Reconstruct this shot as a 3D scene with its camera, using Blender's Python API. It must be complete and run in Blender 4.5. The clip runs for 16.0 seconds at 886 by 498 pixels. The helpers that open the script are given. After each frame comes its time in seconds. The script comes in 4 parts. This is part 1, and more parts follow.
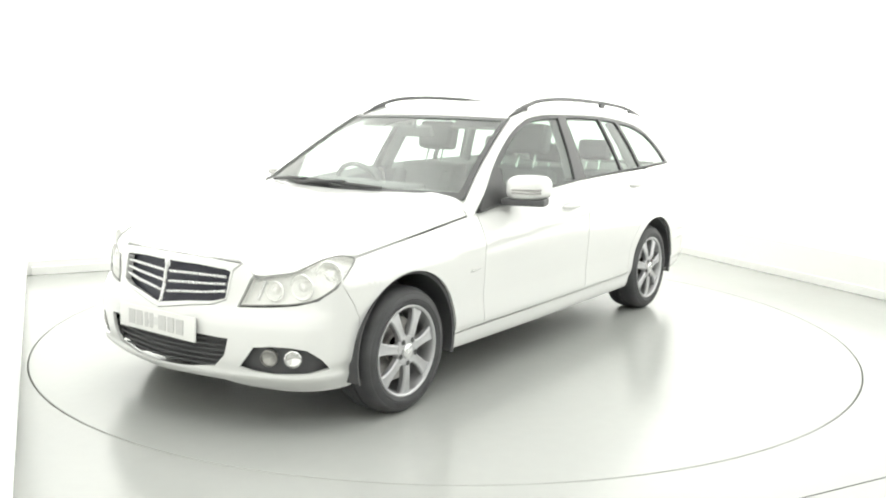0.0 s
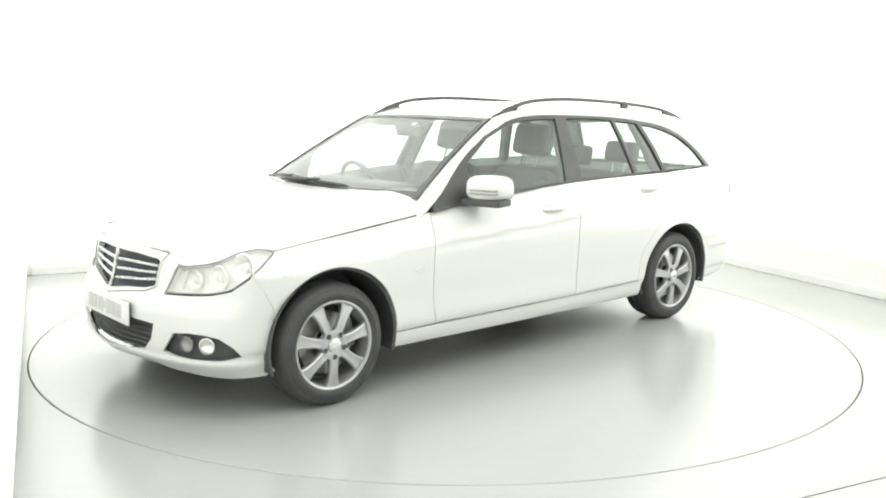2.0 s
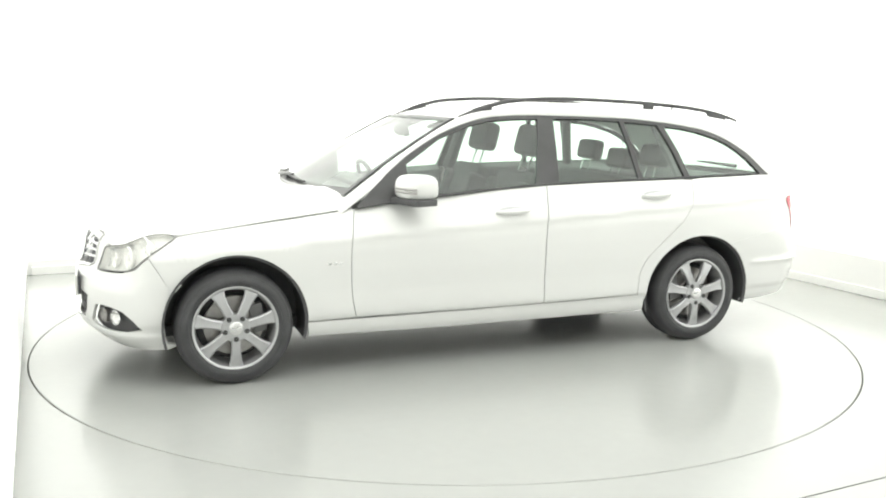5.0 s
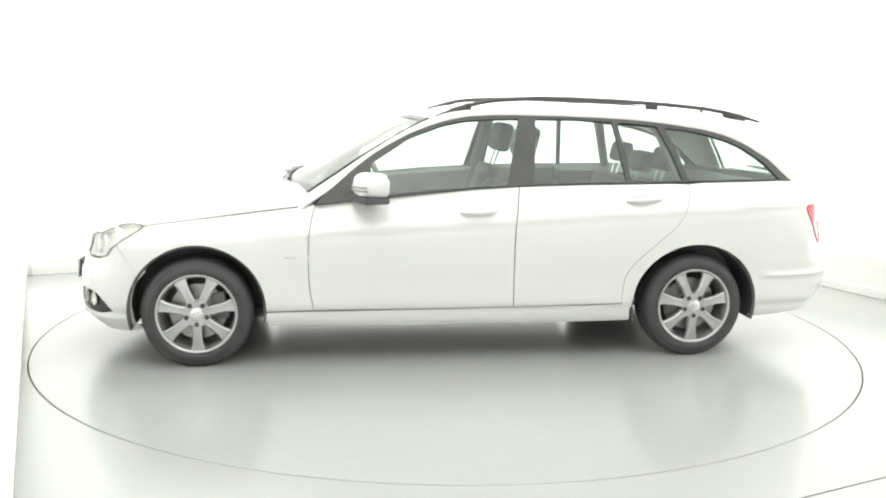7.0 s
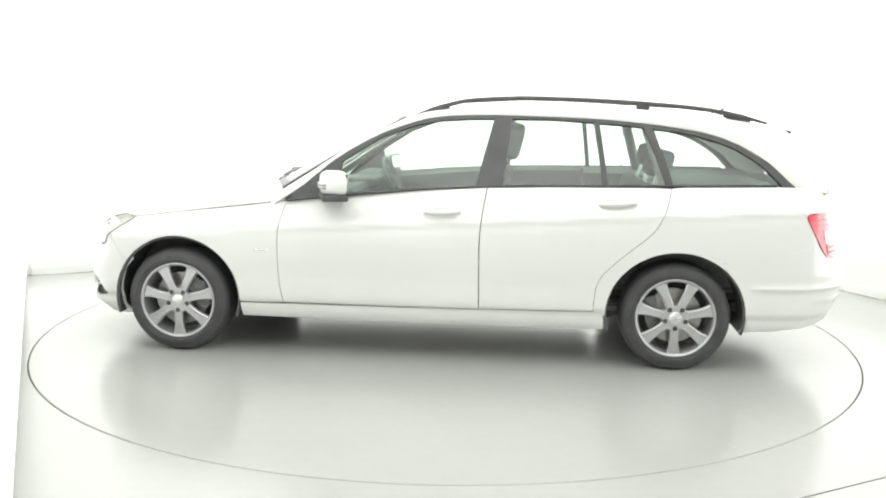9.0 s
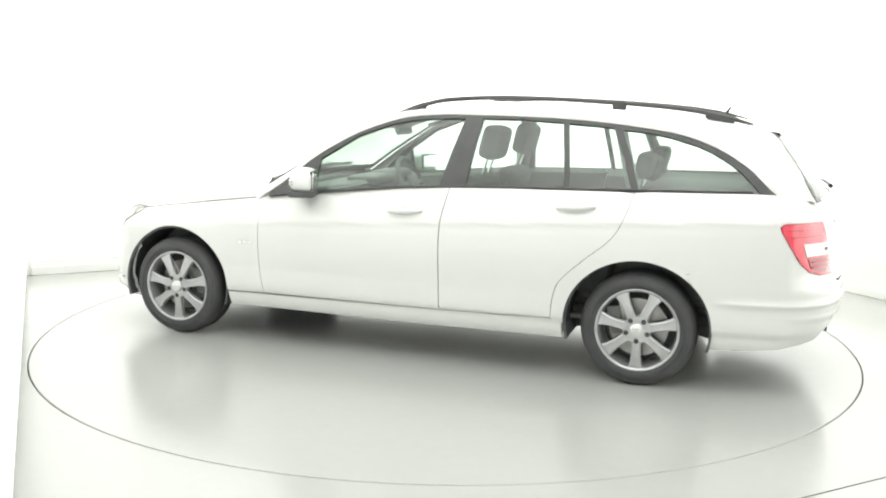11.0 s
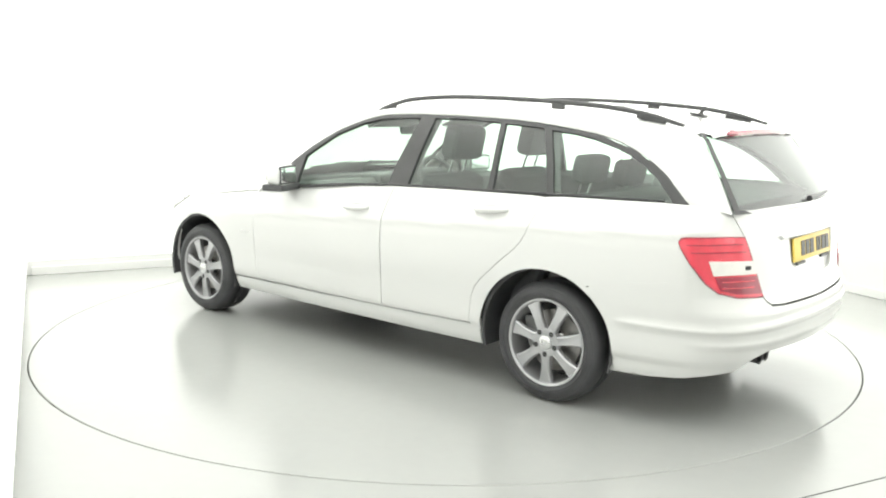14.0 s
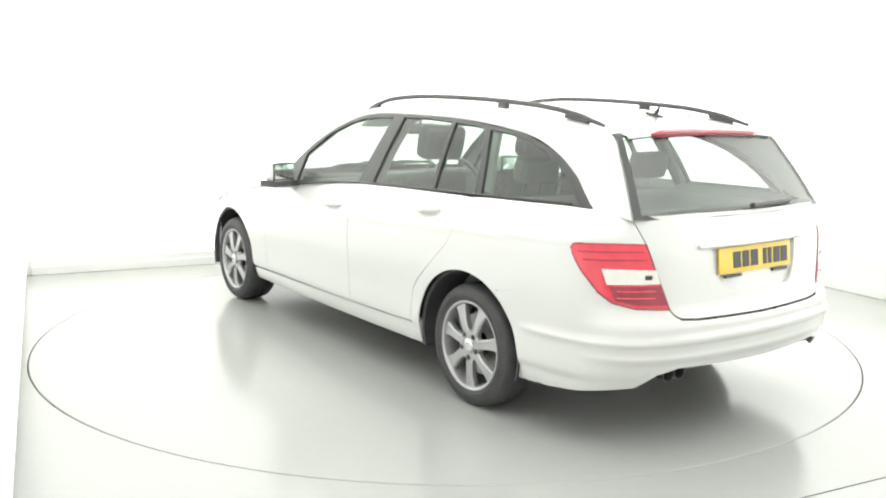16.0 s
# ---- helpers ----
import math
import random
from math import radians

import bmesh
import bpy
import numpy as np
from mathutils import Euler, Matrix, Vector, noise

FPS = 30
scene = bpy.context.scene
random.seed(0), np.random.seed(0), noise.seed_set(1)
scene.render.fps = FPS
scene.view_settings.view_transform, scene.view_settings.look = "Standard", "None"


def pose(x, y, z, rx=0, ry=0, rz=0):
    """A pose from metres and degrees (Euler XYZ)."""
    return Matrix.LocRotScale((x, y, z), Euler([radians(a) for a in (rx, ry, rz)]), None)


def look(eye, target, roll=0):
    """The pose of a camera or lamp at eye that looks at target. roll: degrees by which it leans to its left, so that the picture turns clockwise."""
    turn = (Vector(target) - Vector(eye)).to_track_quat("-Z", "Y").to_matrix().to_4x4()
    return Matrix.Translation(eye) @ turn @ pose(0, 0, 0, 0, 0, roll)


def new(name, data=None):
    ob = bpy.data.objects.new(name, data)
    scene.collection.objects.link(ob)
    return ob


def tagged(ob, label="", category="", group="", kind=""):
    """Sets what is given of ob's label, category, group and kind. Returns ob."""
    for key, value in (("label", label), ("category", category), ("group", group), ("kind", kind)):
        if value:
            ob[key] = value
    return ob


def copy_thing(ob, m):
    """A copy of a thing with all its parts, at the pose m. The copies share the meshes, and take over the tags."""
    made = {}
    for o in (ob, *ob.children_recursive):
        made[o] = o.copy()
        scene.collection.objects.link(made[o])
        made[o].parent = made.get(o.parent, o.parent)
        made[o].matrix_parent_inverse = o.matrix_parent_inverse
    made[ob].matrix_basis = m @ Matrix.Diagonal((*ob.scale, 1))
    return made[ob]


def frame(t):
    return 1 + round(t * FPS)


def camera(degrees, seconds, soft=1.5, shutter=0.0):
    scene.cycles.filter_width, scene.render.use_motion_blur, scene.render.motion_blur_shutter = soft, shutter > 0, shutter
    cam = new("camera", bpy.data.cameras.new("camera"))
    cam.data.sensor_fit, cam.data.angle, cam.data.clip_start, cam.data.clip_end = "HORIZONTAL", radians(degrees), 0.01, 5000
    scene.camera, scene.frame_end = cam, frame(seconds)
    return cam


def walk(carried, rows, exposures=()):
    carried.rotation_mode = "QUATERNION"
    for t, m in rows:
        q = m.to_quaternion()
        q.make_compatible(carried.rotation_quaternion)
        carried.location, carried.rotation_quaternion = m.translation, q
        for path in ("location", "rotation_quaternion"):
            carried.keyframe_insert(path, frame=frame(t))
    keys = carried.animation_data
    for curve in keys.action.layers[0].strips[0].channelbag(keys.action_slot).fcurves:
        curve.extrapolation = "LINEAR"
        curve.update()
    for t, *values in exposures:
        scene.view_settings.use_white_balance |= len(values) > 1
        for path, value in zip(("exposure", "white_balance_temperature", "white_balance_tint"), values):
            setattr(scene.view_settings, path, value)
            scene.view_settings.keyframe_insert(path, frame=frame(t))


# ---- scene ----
EYE = (0.0, -5.599, 1.4145)
VIEW = look(EYE, (EYE[0] - 0.003824, EYE[1] + 0.986787, EYE[2] - 0.16198), 0.8555)
cam = camera(52.807, 16.0, soft=2.0)
walk(cam, [(0, VIEW), (16, VIEW)])

# ---- world and light: a closed white studio with panels of light in the ceiling ----
world = bpy.data.worlds.new("studio_world")
scene.world = world
world.use_nodes = True
world.node_tree.nodes["Background"].inputs[0].default_value = (1, 1, 0.98, 1)
world.node_tree.nodes["Background"].inputs[1].default_value = 0.05
scene.view_settings.exposure = 0.0
PANEL_POWER = {-3.8: 21.0, -1.2: 17.0, 1.4: 19.0}

# room axes: the studio is turned against the view
E1, E2 = Vector((0.898, 0.439, 0)), Vector((-0.439, 0.898, 0))
CEILING = 3.05


def room(a, b, z=0.0):
    return E1 * a + E2 * b + Vector((0, 0, z))


PANELS = [(a, b) for a in (-1.3, 0.55, 2.4) for b in (-3.8, -1.2, 1.4)]
for a, b in PANELS:
    lamp = new("ceiling_lamp", bpy.data.lights.new("ceiling_lamp", "AREA"))
    lamp.data.shape, lamp.data.size, lamp.data.size_y = "RECTANGLE", 1.83, 2.58
    lamp.data.energy, lamp.data.color = PANEL_POWER[b] * {-1.3: 1.5, .55: .98, 2.4: .60}[a], (0.985, 1.0, 0.96)
    lamp.matrix_world = Matrix.Translation(room(a, b, CEILING - 0.06)) @ pose(0, 0, 0, 0, 0, 26.05)


# ---- materials ----
def material(name, colour, rough=0.5, metal=0.0, coat=0.0, vary=0.06, scale=3.0, bump=0.0, bump_scale=200.0, rough_vary=0.05, emit=0.0, spec=0.5):
    m = bpy.data.materials.new(name)
    m.use_nodes = True
    nt = m.node_tree
    b = nt.nodes["Principled BSDF"]
    b.inputs["Metallic"].default_value, b.inputs["Coat Weight"].default_value = metal, coat
    b.inputs["Coat Roughness"].default_value = 0.04
    b.inputs["Specular IOR Level"].default_value = spec
    co = nt.nodes.new("ShaderNodeTexCoord")
    big, fine = nt.nodes.new("ShaderNodeTexNoise"), nt.nodes.new("ShaderNodeTexNoise")
    big.inputs["Scale"].default_value, fine.inputs["Scale"].default_value = scale, scale * 17
    big.inputs["Detail"].default_value = 4
    add = nt.nodes.new("ShaderNodeMath")
    add.operation = "MULTIPLY_ADD"
    add.inputs[1].default_value = 0.35
    for n in (big, fine):
        nt.links.new(co.outputs["Object"], n.inputs["Vector"])
    nt.links.new(fine.outputs["Fac"], add.inputs[0])
    nt.links.new(big.outputs["Fac"], add.inputs[2])
    ramp = nt.nodes.new("ShaderNodeMapRange")
    ramp.inputs["From Min"].default_value, ramp.inputs["From Max"].default_value = 0.4, 0.95
    nt.links.new(add.outputs[0], ramp.inputs["Value"])
    mix = nt.nodes.new("ShaderNodeMix")
    mix.data_type = "RGBA"
    mix.inputs["A"].default_value = (*[c * (1 - vary) for c in colour], 1)
    mix.inputs["B"].default_value = (*[min(1, c * (1 + vary)) for c in colour], 1)
    nt.links.new(ramp.outputs[0], mix.inputs["Factor"])
    nt.links.new(mix.outputs["Result"], b.inputs["Base Color"])
    rr = nt.nodes.new("ShaderNodeMapRange")
    rr.inputs["To Min"].default_value, rr.inputs["To Max"].default_value = max(0.02, rough - rough_vary), rough + rough_vary
    nt.links.new(ramp.outputs[0], rr.inputs["Value"])
    nt.links.new(rr.outputs[0], b.inputs["Roughness"])
    if bump:
        n, bp = nt.nodes.new("ShaderNodeTexNoise"), nt.nodes.new("ShaderNodeBump")
        n.inputs["Scale"].default_value = bump_scale
        bp.inputs["Strength"].default_value, bp.inputs["Distance"].default_value = bump, 0.002
        nt.links.new(co.outputs["Object"], n.inputs["Vector"])
        nt.links.new(n.outputs["Fac"], bp.inputs["Height"])
        nt.links.new(bp.outputs["Normal"], b.inputs["Normal"])
    # own glow, used only by the added fill sheets on the walls
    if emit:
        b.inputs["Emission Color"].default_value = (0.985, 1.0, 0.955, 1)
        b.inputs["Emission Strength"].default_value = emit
    return m


def pane_material(name, tint, gloss_ior=1.45, rough=0.0, rise=5.0):
    """A thin pane: tinted see-through with a mirror's share by Fresnel."""
    m = bpy.data.materials.new(name)
    m.use_nodes = True
    nt = m.node_tree
    nt.nodes.remove(nt.nodes["Principled BSDF"])
    tr, gl = nt.nodes.new("ShaderNodeBsdfTransparent"), nt.nodes.new("ShaderNodeBsdfGlossy")
    face, mx = nt.nodes.new("ShaderNodeLayerWeight"), nt.nodes.new("ShaderNodeMixShader")
    power, span = nt.nodes.new("ShaderNodeMath"), nt.nodes.new("ShaderNodeMapRange")
    tr.inputs[0].default_value = (*tint, 1)
    gl.inputs["Roughness"].default_value = rough
    # Schlick's law for both sides of the pane
    head_on = 2 * ((gloss_ior - 1) / (gloss_ior + 1)) ** 2
    face.inputs["Blend"].default_value = 0.5
    power.operation = "POWER"
    power.inputs[1].default_value = rise
    span.inputs["To Min"].default_value, span.inputs["To Max"].default_value = head_on, 1.0
    nt.links.new(face.outputs["Facing"], power.inputs[0])
    nt.links.new(power.outputs[0], span.inputs["Value"])
    nt.links.new(span.outputs[0], mx.inputs[0])
    nt.links.new(tr.outputs[0], mx.inputs[1])
    nt.links.new(gl.outputs[0], mx.inputs[2])
    nt.links.new(mx.outputs[0], nt.nodes["Material Output"].inputs[0])
    return m


PAINT = material("white_car_paint", (0.69, 0.693, 0.68), 0.28, coat=1.0, vary=0.006, scale=2.0, rough_vary=0.0)
GLASS = pane_material("green_tinted_glass", (0.73, 0.86, 0.78), 1.6, 0.2)
REAR_GLASS = pane_material("dark_tinted_glass", (0.62, 0.73, 0.66), 1.8, 0.26, 5.0)
SCREEN = pane_material("windscreen_glass", (0.70, 0.78, 0.72), 1.85, 0.28, 6.5)
LENS = pane_material("clear_lens", (0.96, 0.96, 0.95), 1.5)
TRIM = material("black_trim", (0.055, 0.055, 0.056), 0.36, vary=0.2, scale=12)
RUBBER = material("tyre_rubber", (0.055, 0.055, 0.058), 0.62, vary=0.25, scale=9, bump=0.25, bump_scale=120)
PLASTIC = material("dark_plastic", (0.07, 0.07, 0.073), 0.55, vary=0.2, scale=14, bump=0.2, bump_scale=400)
ALLOY = material("silver_alloy", (0.47, 0.47, 0.48), 0.36, metal=0.7, vary=0.08, scale=16)
DISC = material("brake_steel", (0.36, 0.35, 0.34), 0.4, metal=0.9, vary=0.2, scale=22)
CHROME = material("chrome", (0.82, 0.82, 0.82), 0.10, metal=1.0, vary=0.02)
SATIN = material("satin_aluminium", (0.72, 0.72, 0.72), 0.28, metal=0.9, vary=0.03)
REFLECTOR = material("lamp_reflector", (0.92, 0.92, 0.90), 0.2, metal=0.1, vary=0.04, scale=30)
LAMP_SHELL = material("pale_lamp_housing", (0.90, 0.90, 0.88), 0.35, vary=0.06, scale=20)
RED = material("red_lens", (0.76, 0.045, 0.08), 0.14, coat=1.0, vary=0.10, scale=24)
DARK_RED = material("dark_red_lens", (0.33, 0.022, 0.05), 0.16, coat=1.0, vary=0.12, scale=24)
CLEAR_BAND = material("frosted_white_lens", (0.78, 0.76, 0.72), 0.18, coat=1.0, vary=0.06, scale=30)
SEAT = material("grey_seat_cloth", (0.11, 0.112, 0.115), 0.85, vary=0.2, scale=30, bump=0.4, bump_scale=300)
CABIN = material("dark_cabin_plastic", (0.19, 0.19, 0.19), 0.6, vary=0.12, scale=10, bump=0.2, bump_scale=250)
HEADLINER = material("pale_headliner", (0.32, 0.32, 0.30), 0.9, vary=0.06, scale=14)
PLATE_WHITE = material("white_plate", (0.78, 0.78, 0.76), 0.3, vary=0.03)
PLATE_YELLOW = material("yellow_plate", (0.84, 0.60, 0.11), 0.3, vary=0.05)
INK = material("plate_bars", (0.05, 0.05, 0.05), 0.4, vary=0.1)
# bars of the front plate, much paler than the rear's
INK_PALE = material("pale_plate_bars", (0.55, 0.55, 0.54), 0.4, vary=0.1)
FLOOR = material("grey_epoxy_floor", (0.405, 0.412, 0.396), 0.19, vary=0.03, scale=0.9, rough_vary=0.02, spec=0.5, bump=0.015, bump_scale=60)
WALL = material("white_painted_wall", (0.86, 0.86, 0.845), 0.7, vary=0.015, scale=1.2, bump=0.05, bump_scale=90)
SKIRT = material("white_skirting", (0.84, 0.84, 0.82), 0.4, vary=0.03, scale=3)
CEIL = material("white_ceiling", (0.85, 0.85, 0.84), 0.8, vary=0.02, scale=2)
# wall white with an added fill glow, its strength set for each side
GLOW_NORTH, GLOW_EAST, GLOW_WEST = [material("wall_fill_glow", (0.86, 0.86, 0.845), 0.7, vary=0.015, scale=1.2, emit=e) for e in (1.1, 1.4, 0.36)]
PIT = material("dark_pit", (0.015, 0.015, 0.015), 0.8, vary=0.2, scale=5)


# ---- mesh helpers ----
def thing(name, label, category, group="", kind="", m=Matrix()):
    ob = tagged(new(name), label, category, group, kind)
    ob.matrix_world = m
    return ob


def part(name, bm, mat, parent=None, label="", smooth=True, mirrored=False, sharp=35):
    """Links a bmesh as one mesh object under its thing or part."""
    if mirrored:
        bmesh.ops.scale(bm, vec=(1, -1, 1), verts=bm.verts)
        bmesh.ops.reverse_faces(bm, faces=bm.faces)
    me = bpy.data.meshes.new(name)
    bm.normal_update()
    for f in bm.faces:
        f.smooth = smooth
    if smooth:
        for e in bm.edges:
            if len(e.link_faces) == 2 and e.calc_face_angle(0) > radians(sharp):
                e.smooth = False
    layer = bm.verts.layers.float_vector.get("shade")
    shading = [Vector(v[layer]) for v in bm.verts] if layer else None
    bm.to_mesh(me)
    bm.free()
    if shading and smooth:
        me.normals_split_custom_set_from_vertices([(n.x, -n.y if mirrored else n.y, n.z) for n in shading])
    me.materials.append(mat)
    ob = new(name, me)
    ob.parent = parent
    if label:
        tagged(ob, label)
    return ob


def cluster(name, parent, label=""):
    """An empty part that holds sub-parts."""
    ob = new(name)
    ob.parent = parent
    return tagged(ob, label)


def rbox(bm, size, m=Matrix(), bevel=0.01, seg=2):
    """A rounded box."""
    r = bmesh.ops.create_cube(bm, size=1.0)
    bmesh.ops.scale(bm, vec=size, verts=r["verts"])
    edges = list({e for v in r["verts"] for e in v.link_edges})
    if bevel:
        out = bmesh.ops.bevel(bm, geom=edges, offset=bevel, segments=seg, profile=0.6, affect="EDGES")
        verts = list({v for f in out["faces"] for v in f.verts} | {v for v in r["verts"] if v.is_valid})
    else:
        verts = r["verts"]
    bmesh.ops.transform(bm, matrix=m, verts=verts)


def lathe(bm, profile, n=48, closed=False):
    """Profile of (radius, y), turned round the y axis."""
    rings = []
    for r, y in profile:
        rings.append([bm.verts.new((r * math.sin(2 * math.pi * i / n), y, r * math.cos(2 * math.pi * i / n))) for i in range(n)])
    pairs = list(zip(rings, rings[1:])) + ([(rings[-1], rings[0])] if closed else [])
    for a, b in pairs:
        for i in range(n):
            bm.faces.new((a[i], a[(i + 1) % n], b[(i + 1) % n], b[i]))
    return rings


def disc(bm, r, y, n=24, centre=(0, 0)):
    vs = [bm.verts.new((centre[0] + r * math.sin(2 * math.pi * i / n), y, centre[1] + r * math.cos(2 * math.pi * i / n))) for i in range(n)]
    bm.faces.new(vs)


def tube(bm, points, radius, n=8, flat=1.0):
    """A round bar along 3D points."""
    pts = [Vector(p) for p in points]
    rings = []
    for i, p in enumerate(pts):
        t = (pts[min(i + 1, len(pts) - 1)] - pts[max(i - 1, 0)]).normalized()
        side = t.cross(Vector((0, 0, 1)))
        side = side.normalized() if side.length > 1e-4 else Vector((1, 0, 0))
        up = side.cross(t)
        r = radius[i] if isinstance(radius, (list, tuple)) else radius
        rings.append([bm.verts.new(p + r * (math.cos(2 * math.pi * k / n) * side + flat * math.sin(2 * math.pi * k / n) * up)) for k in range(n)])
    for a, b in zip(rings, rings[1:]):
        for k in range(n):
            bm.faces.new((a[k], a[(k + 1) % n], b[(k + 1) % n], b[k]))
    bm.faces.new(rings[0][::-1])
    bm.faces.new(rings[-1])


# ---- the car's surfaces ----
# plan outline of the lower body, front centre to rear centre
PLAN = [(2.122, 0), (2.102, .2), (2.055, .42), (1.985, .6), (1.895, .725), (1.77, .803), (1.55, .845), (1.2, .862), (.8, .868),
        (.2, .878), (-.3, .881), (-.9, .881), (-1.4, .876), (-1.75, .862), (-2.0, .832), (-2.13, .785), (-2.24, .69),
        (-2.31, .55), (-2.35, .36), (-2.37, .16), (-2.375, 0)]


def lerp(table, x):
    """Piecewise linear, table in rising order of its first column."""
    return float(np.interp(x, [r[0] for r in table], [r[1] for r in table]))


def spline(points, n=6, closed=False):
    """A Catmull-Rom curve through the points, n pieces each."""
    p = [np.array(q, float) for q in points]
    k = len(p)
    out = []
    for i in range(k if closed else k - 1):
        a = p[i - 1] if (closed or i > 0) else 2 * p[0] - p[1]
        b, c = p[i], p[(i + 1) % k]
        d = p[(i + 2) % k] if (closed or i + 2 < k) else 2 * p[-1] - p[-2]
        for j in range(n):
            s = j / n
            out.append(.5 * (2 * b + (c - a) * s + (2 * a - 5 * b + 4 * c - d) * s * s + (3 * b - a - 3 * c + d) * s ** 3))
    if not closed:
        out.append(p[-1])
    return np.array(out)


def make_plan():
    left = [(x, -y) for x, y in PLAN[3:0:-1]]
    right = [(x, -y) for x, y in PLAN[-2:-5:-1]]
    c = spline(left + PLAN + right, 12)
    c = c[36:len(c) - 36]
    d = np.concatenate([[0], np.cumsum(np.linalg.norm(np.diff(c, axis=0), axis=1))])
    t = np.gradient(c, d, axis=0)
    t /= np.linalg.norm(t, axis=1)[:, None]
    nrm = np.stack([-t[:, 1], t[:, 0]], 1)
    return c, d, -nrm


PC, PD, PN = make_plan()
if PN[0, 0] < 0:
    PN = -PN
LENGTH = float(PD[-1])
ISIDE = int(np.argmax(PC[:, 1]))


def us(x):
    """Arc length where the side of the outline is at x."""
    k = (PC[:, 1] > .70)
    return float(np.interp(-x, -PC[k, 0], PD[k]))


def uf(y):
    k = slice(0, ISIDE)
    return float(np.sign(y) * np.interp(abs(y), PC[k, 1], PD[k]))


def ur(y):
    """Signed arc length from the rear centre."""
    k = slice(len(PC) - 1, ISIDE, -1)
    return float(np.sign(y) * (LENGTH - np.interp(abs(y), PC[k, 1], PD[k])))


BELT = [(-2.4, 1.0), (-1.95, .998), (-1.13, .985), (-.67, .977), (-.34, .967), (-.07, .951), (.385, .908), (.75, .867), (1.14, .818), (1.63, .757), (2.1, .70)]
FRONT = [(.18, .09), (.22, .04), (.26, .012), (.32, 0), (.40, 0), (.47, .006), (.51, .022), (.55, .048), (.60, .062), (.66, .072), (.72, .092), (.76, .125), (.8, .17)]
REAR = [(.2, .12), (.27, .06), (.33, .03), (.42, .006), (.48, 0), (.54, .004), (.57, .022), (.61, .04), (.72, .05), (.82, .06), (.87, .072), (.93, .086), (.99, .105), (1.05, .14)]
LOW = [(.19, .075), (.22, .05), (.26, .035), (.30, .03), (.32, .016), (.36, .012), (.45, .012), (.55, .004), (.65, 0), (.8, 0)]


def soft_lerp(table, x, w=.012):
    return (lerp(table, x - w) + 2 * lerp(table, x) + lerp(table, x + w)) / 4


def smooth01(v, a, b):
    s = min(1, max(0, (v - a) / (b - a)))
    return s * s * (3 - 2 * s)


def side_inset(x, z):
    top = lerp(BELT, x)
    crease = .765 - .0558 * x if x < .65 else .7287 - .075 * (x - .65)
    crease = min(crease, top - .05)
    o = soft_lerp(LOW, z)
    if z > crease:
        o += lerp([(-2.1, .13), (-1.2, .088), (2, .088)], x) * ((z - crease) / (top - crease)) ** 1.25
    if -2.1 < x < 1.0:
        o += .003 * math.exp(-((z - crease + .024) / .024) ** 2) * smooth01(-x, -1.0, -.6)
    return o


def shell(u, z):
    """The lower body: signed arc length from the front centre, height."""
    s, a = (1 if u >= 0 else -1), min(abs(u), LENGTH)
    a += .011 * smooth01(a, .2, .55) * (1 - smooth01(a, .95, 1.35))
    x, y = np.interp(a, PD, PC[:, 0]), np.interp(a, PD, PC[:, 1])
    nx, ny = np.interp(a, PD, PN[:, 0]), np.interp(a, PD, PN[:, 1])
    wf, wr = smooth01(nx, .25, .85), smooth01(-nx, .25, .85)
    o = wf * soft_lerp(FRONT, z) + wr * soft_lerp(REAR, z) + (1 - wf - wr) * side_inset(x, z)
    if x < -1.7:
        o -= .010 * smooth01(-x, 1.72, 1.84) * math.exp(-((z - .478 + .01 * ny) / .016) ** 2)
        o -= .008 * wr * math.exp(-((z - .402) / .015) ** 2)
    if x > 1.65:
        o -= .010 * smooth01(x, 1.68, 1.80) * math.exp(-((z - .256) / .016) ** 2)
    return np.array([x - nx * o, s * max(0, y - ny * o), z])


def shell_rear(w, z):
    return shell((LENGTH - abs(w)) * (1 if w >= 0 else -1), z)


GLASS0 = [(-2.2, .655), (-2.0, .70), (-1.6, .757), (-1.0, .792), (-.3, .80), (.3, .79), (.8, .762)]


def flank(x, z, out=0.0):
    """The upper side with the windows."""
    d = z - .95
    y0 = (lerp(GLASS0, x - .1) + lerp(GLASS0, x) + lerp(GLASS0, x + .1)) / 3
    return np.array([x, y0 - .40 * d - .25 * d * abs(d) + out, z])


def inset_polygon(pts, d):
    """The outline moved inwards by d."""
    p = [np.array(q, float) for q in pts]
    area = sum(a[0] * b[1] - b[0] * a[1] for a, b in zip(p, p[1:] + p[:1]))
    s = 1 if area > 0 else -1
    out = []
    for i in range(len(p)):
        a, b, c = p[i - 1], p[i], p[(i + 1) % len(p)]
        n1, n2 = np.array([-(b - a)[1], (b - a)[0]]), np.array([-(c - b)[1], (c - b)[0]])
        n1, n2 = n1 / (np.linalg.norm(n1) + 1e-9), n2 / (np.linalg.norm(n2) + 1e-9)
        n = n1 + n2
        n = n / max(0.6, float(n @ n) / 2 + 1e-9) if np.linalg.norm(n) > 0.2 else n1
        out.append(b + s * d * n * (1 if np.linalg.norm(n) <= 1.6 else 1.6 / np.linalg.norm(n)))
    return out


def refine(pts, step):
    out = []
    for a, b in zip(pts, pts[1:] + pts[:1]):
        k = max(1, int(np.ceil(np.linalg.norm(np.array(b) - np.array(a)) / step)))
        out += [np.array(a) + (np.array(b) - np.array(a)) * j / k for j in range(k)]
    return out


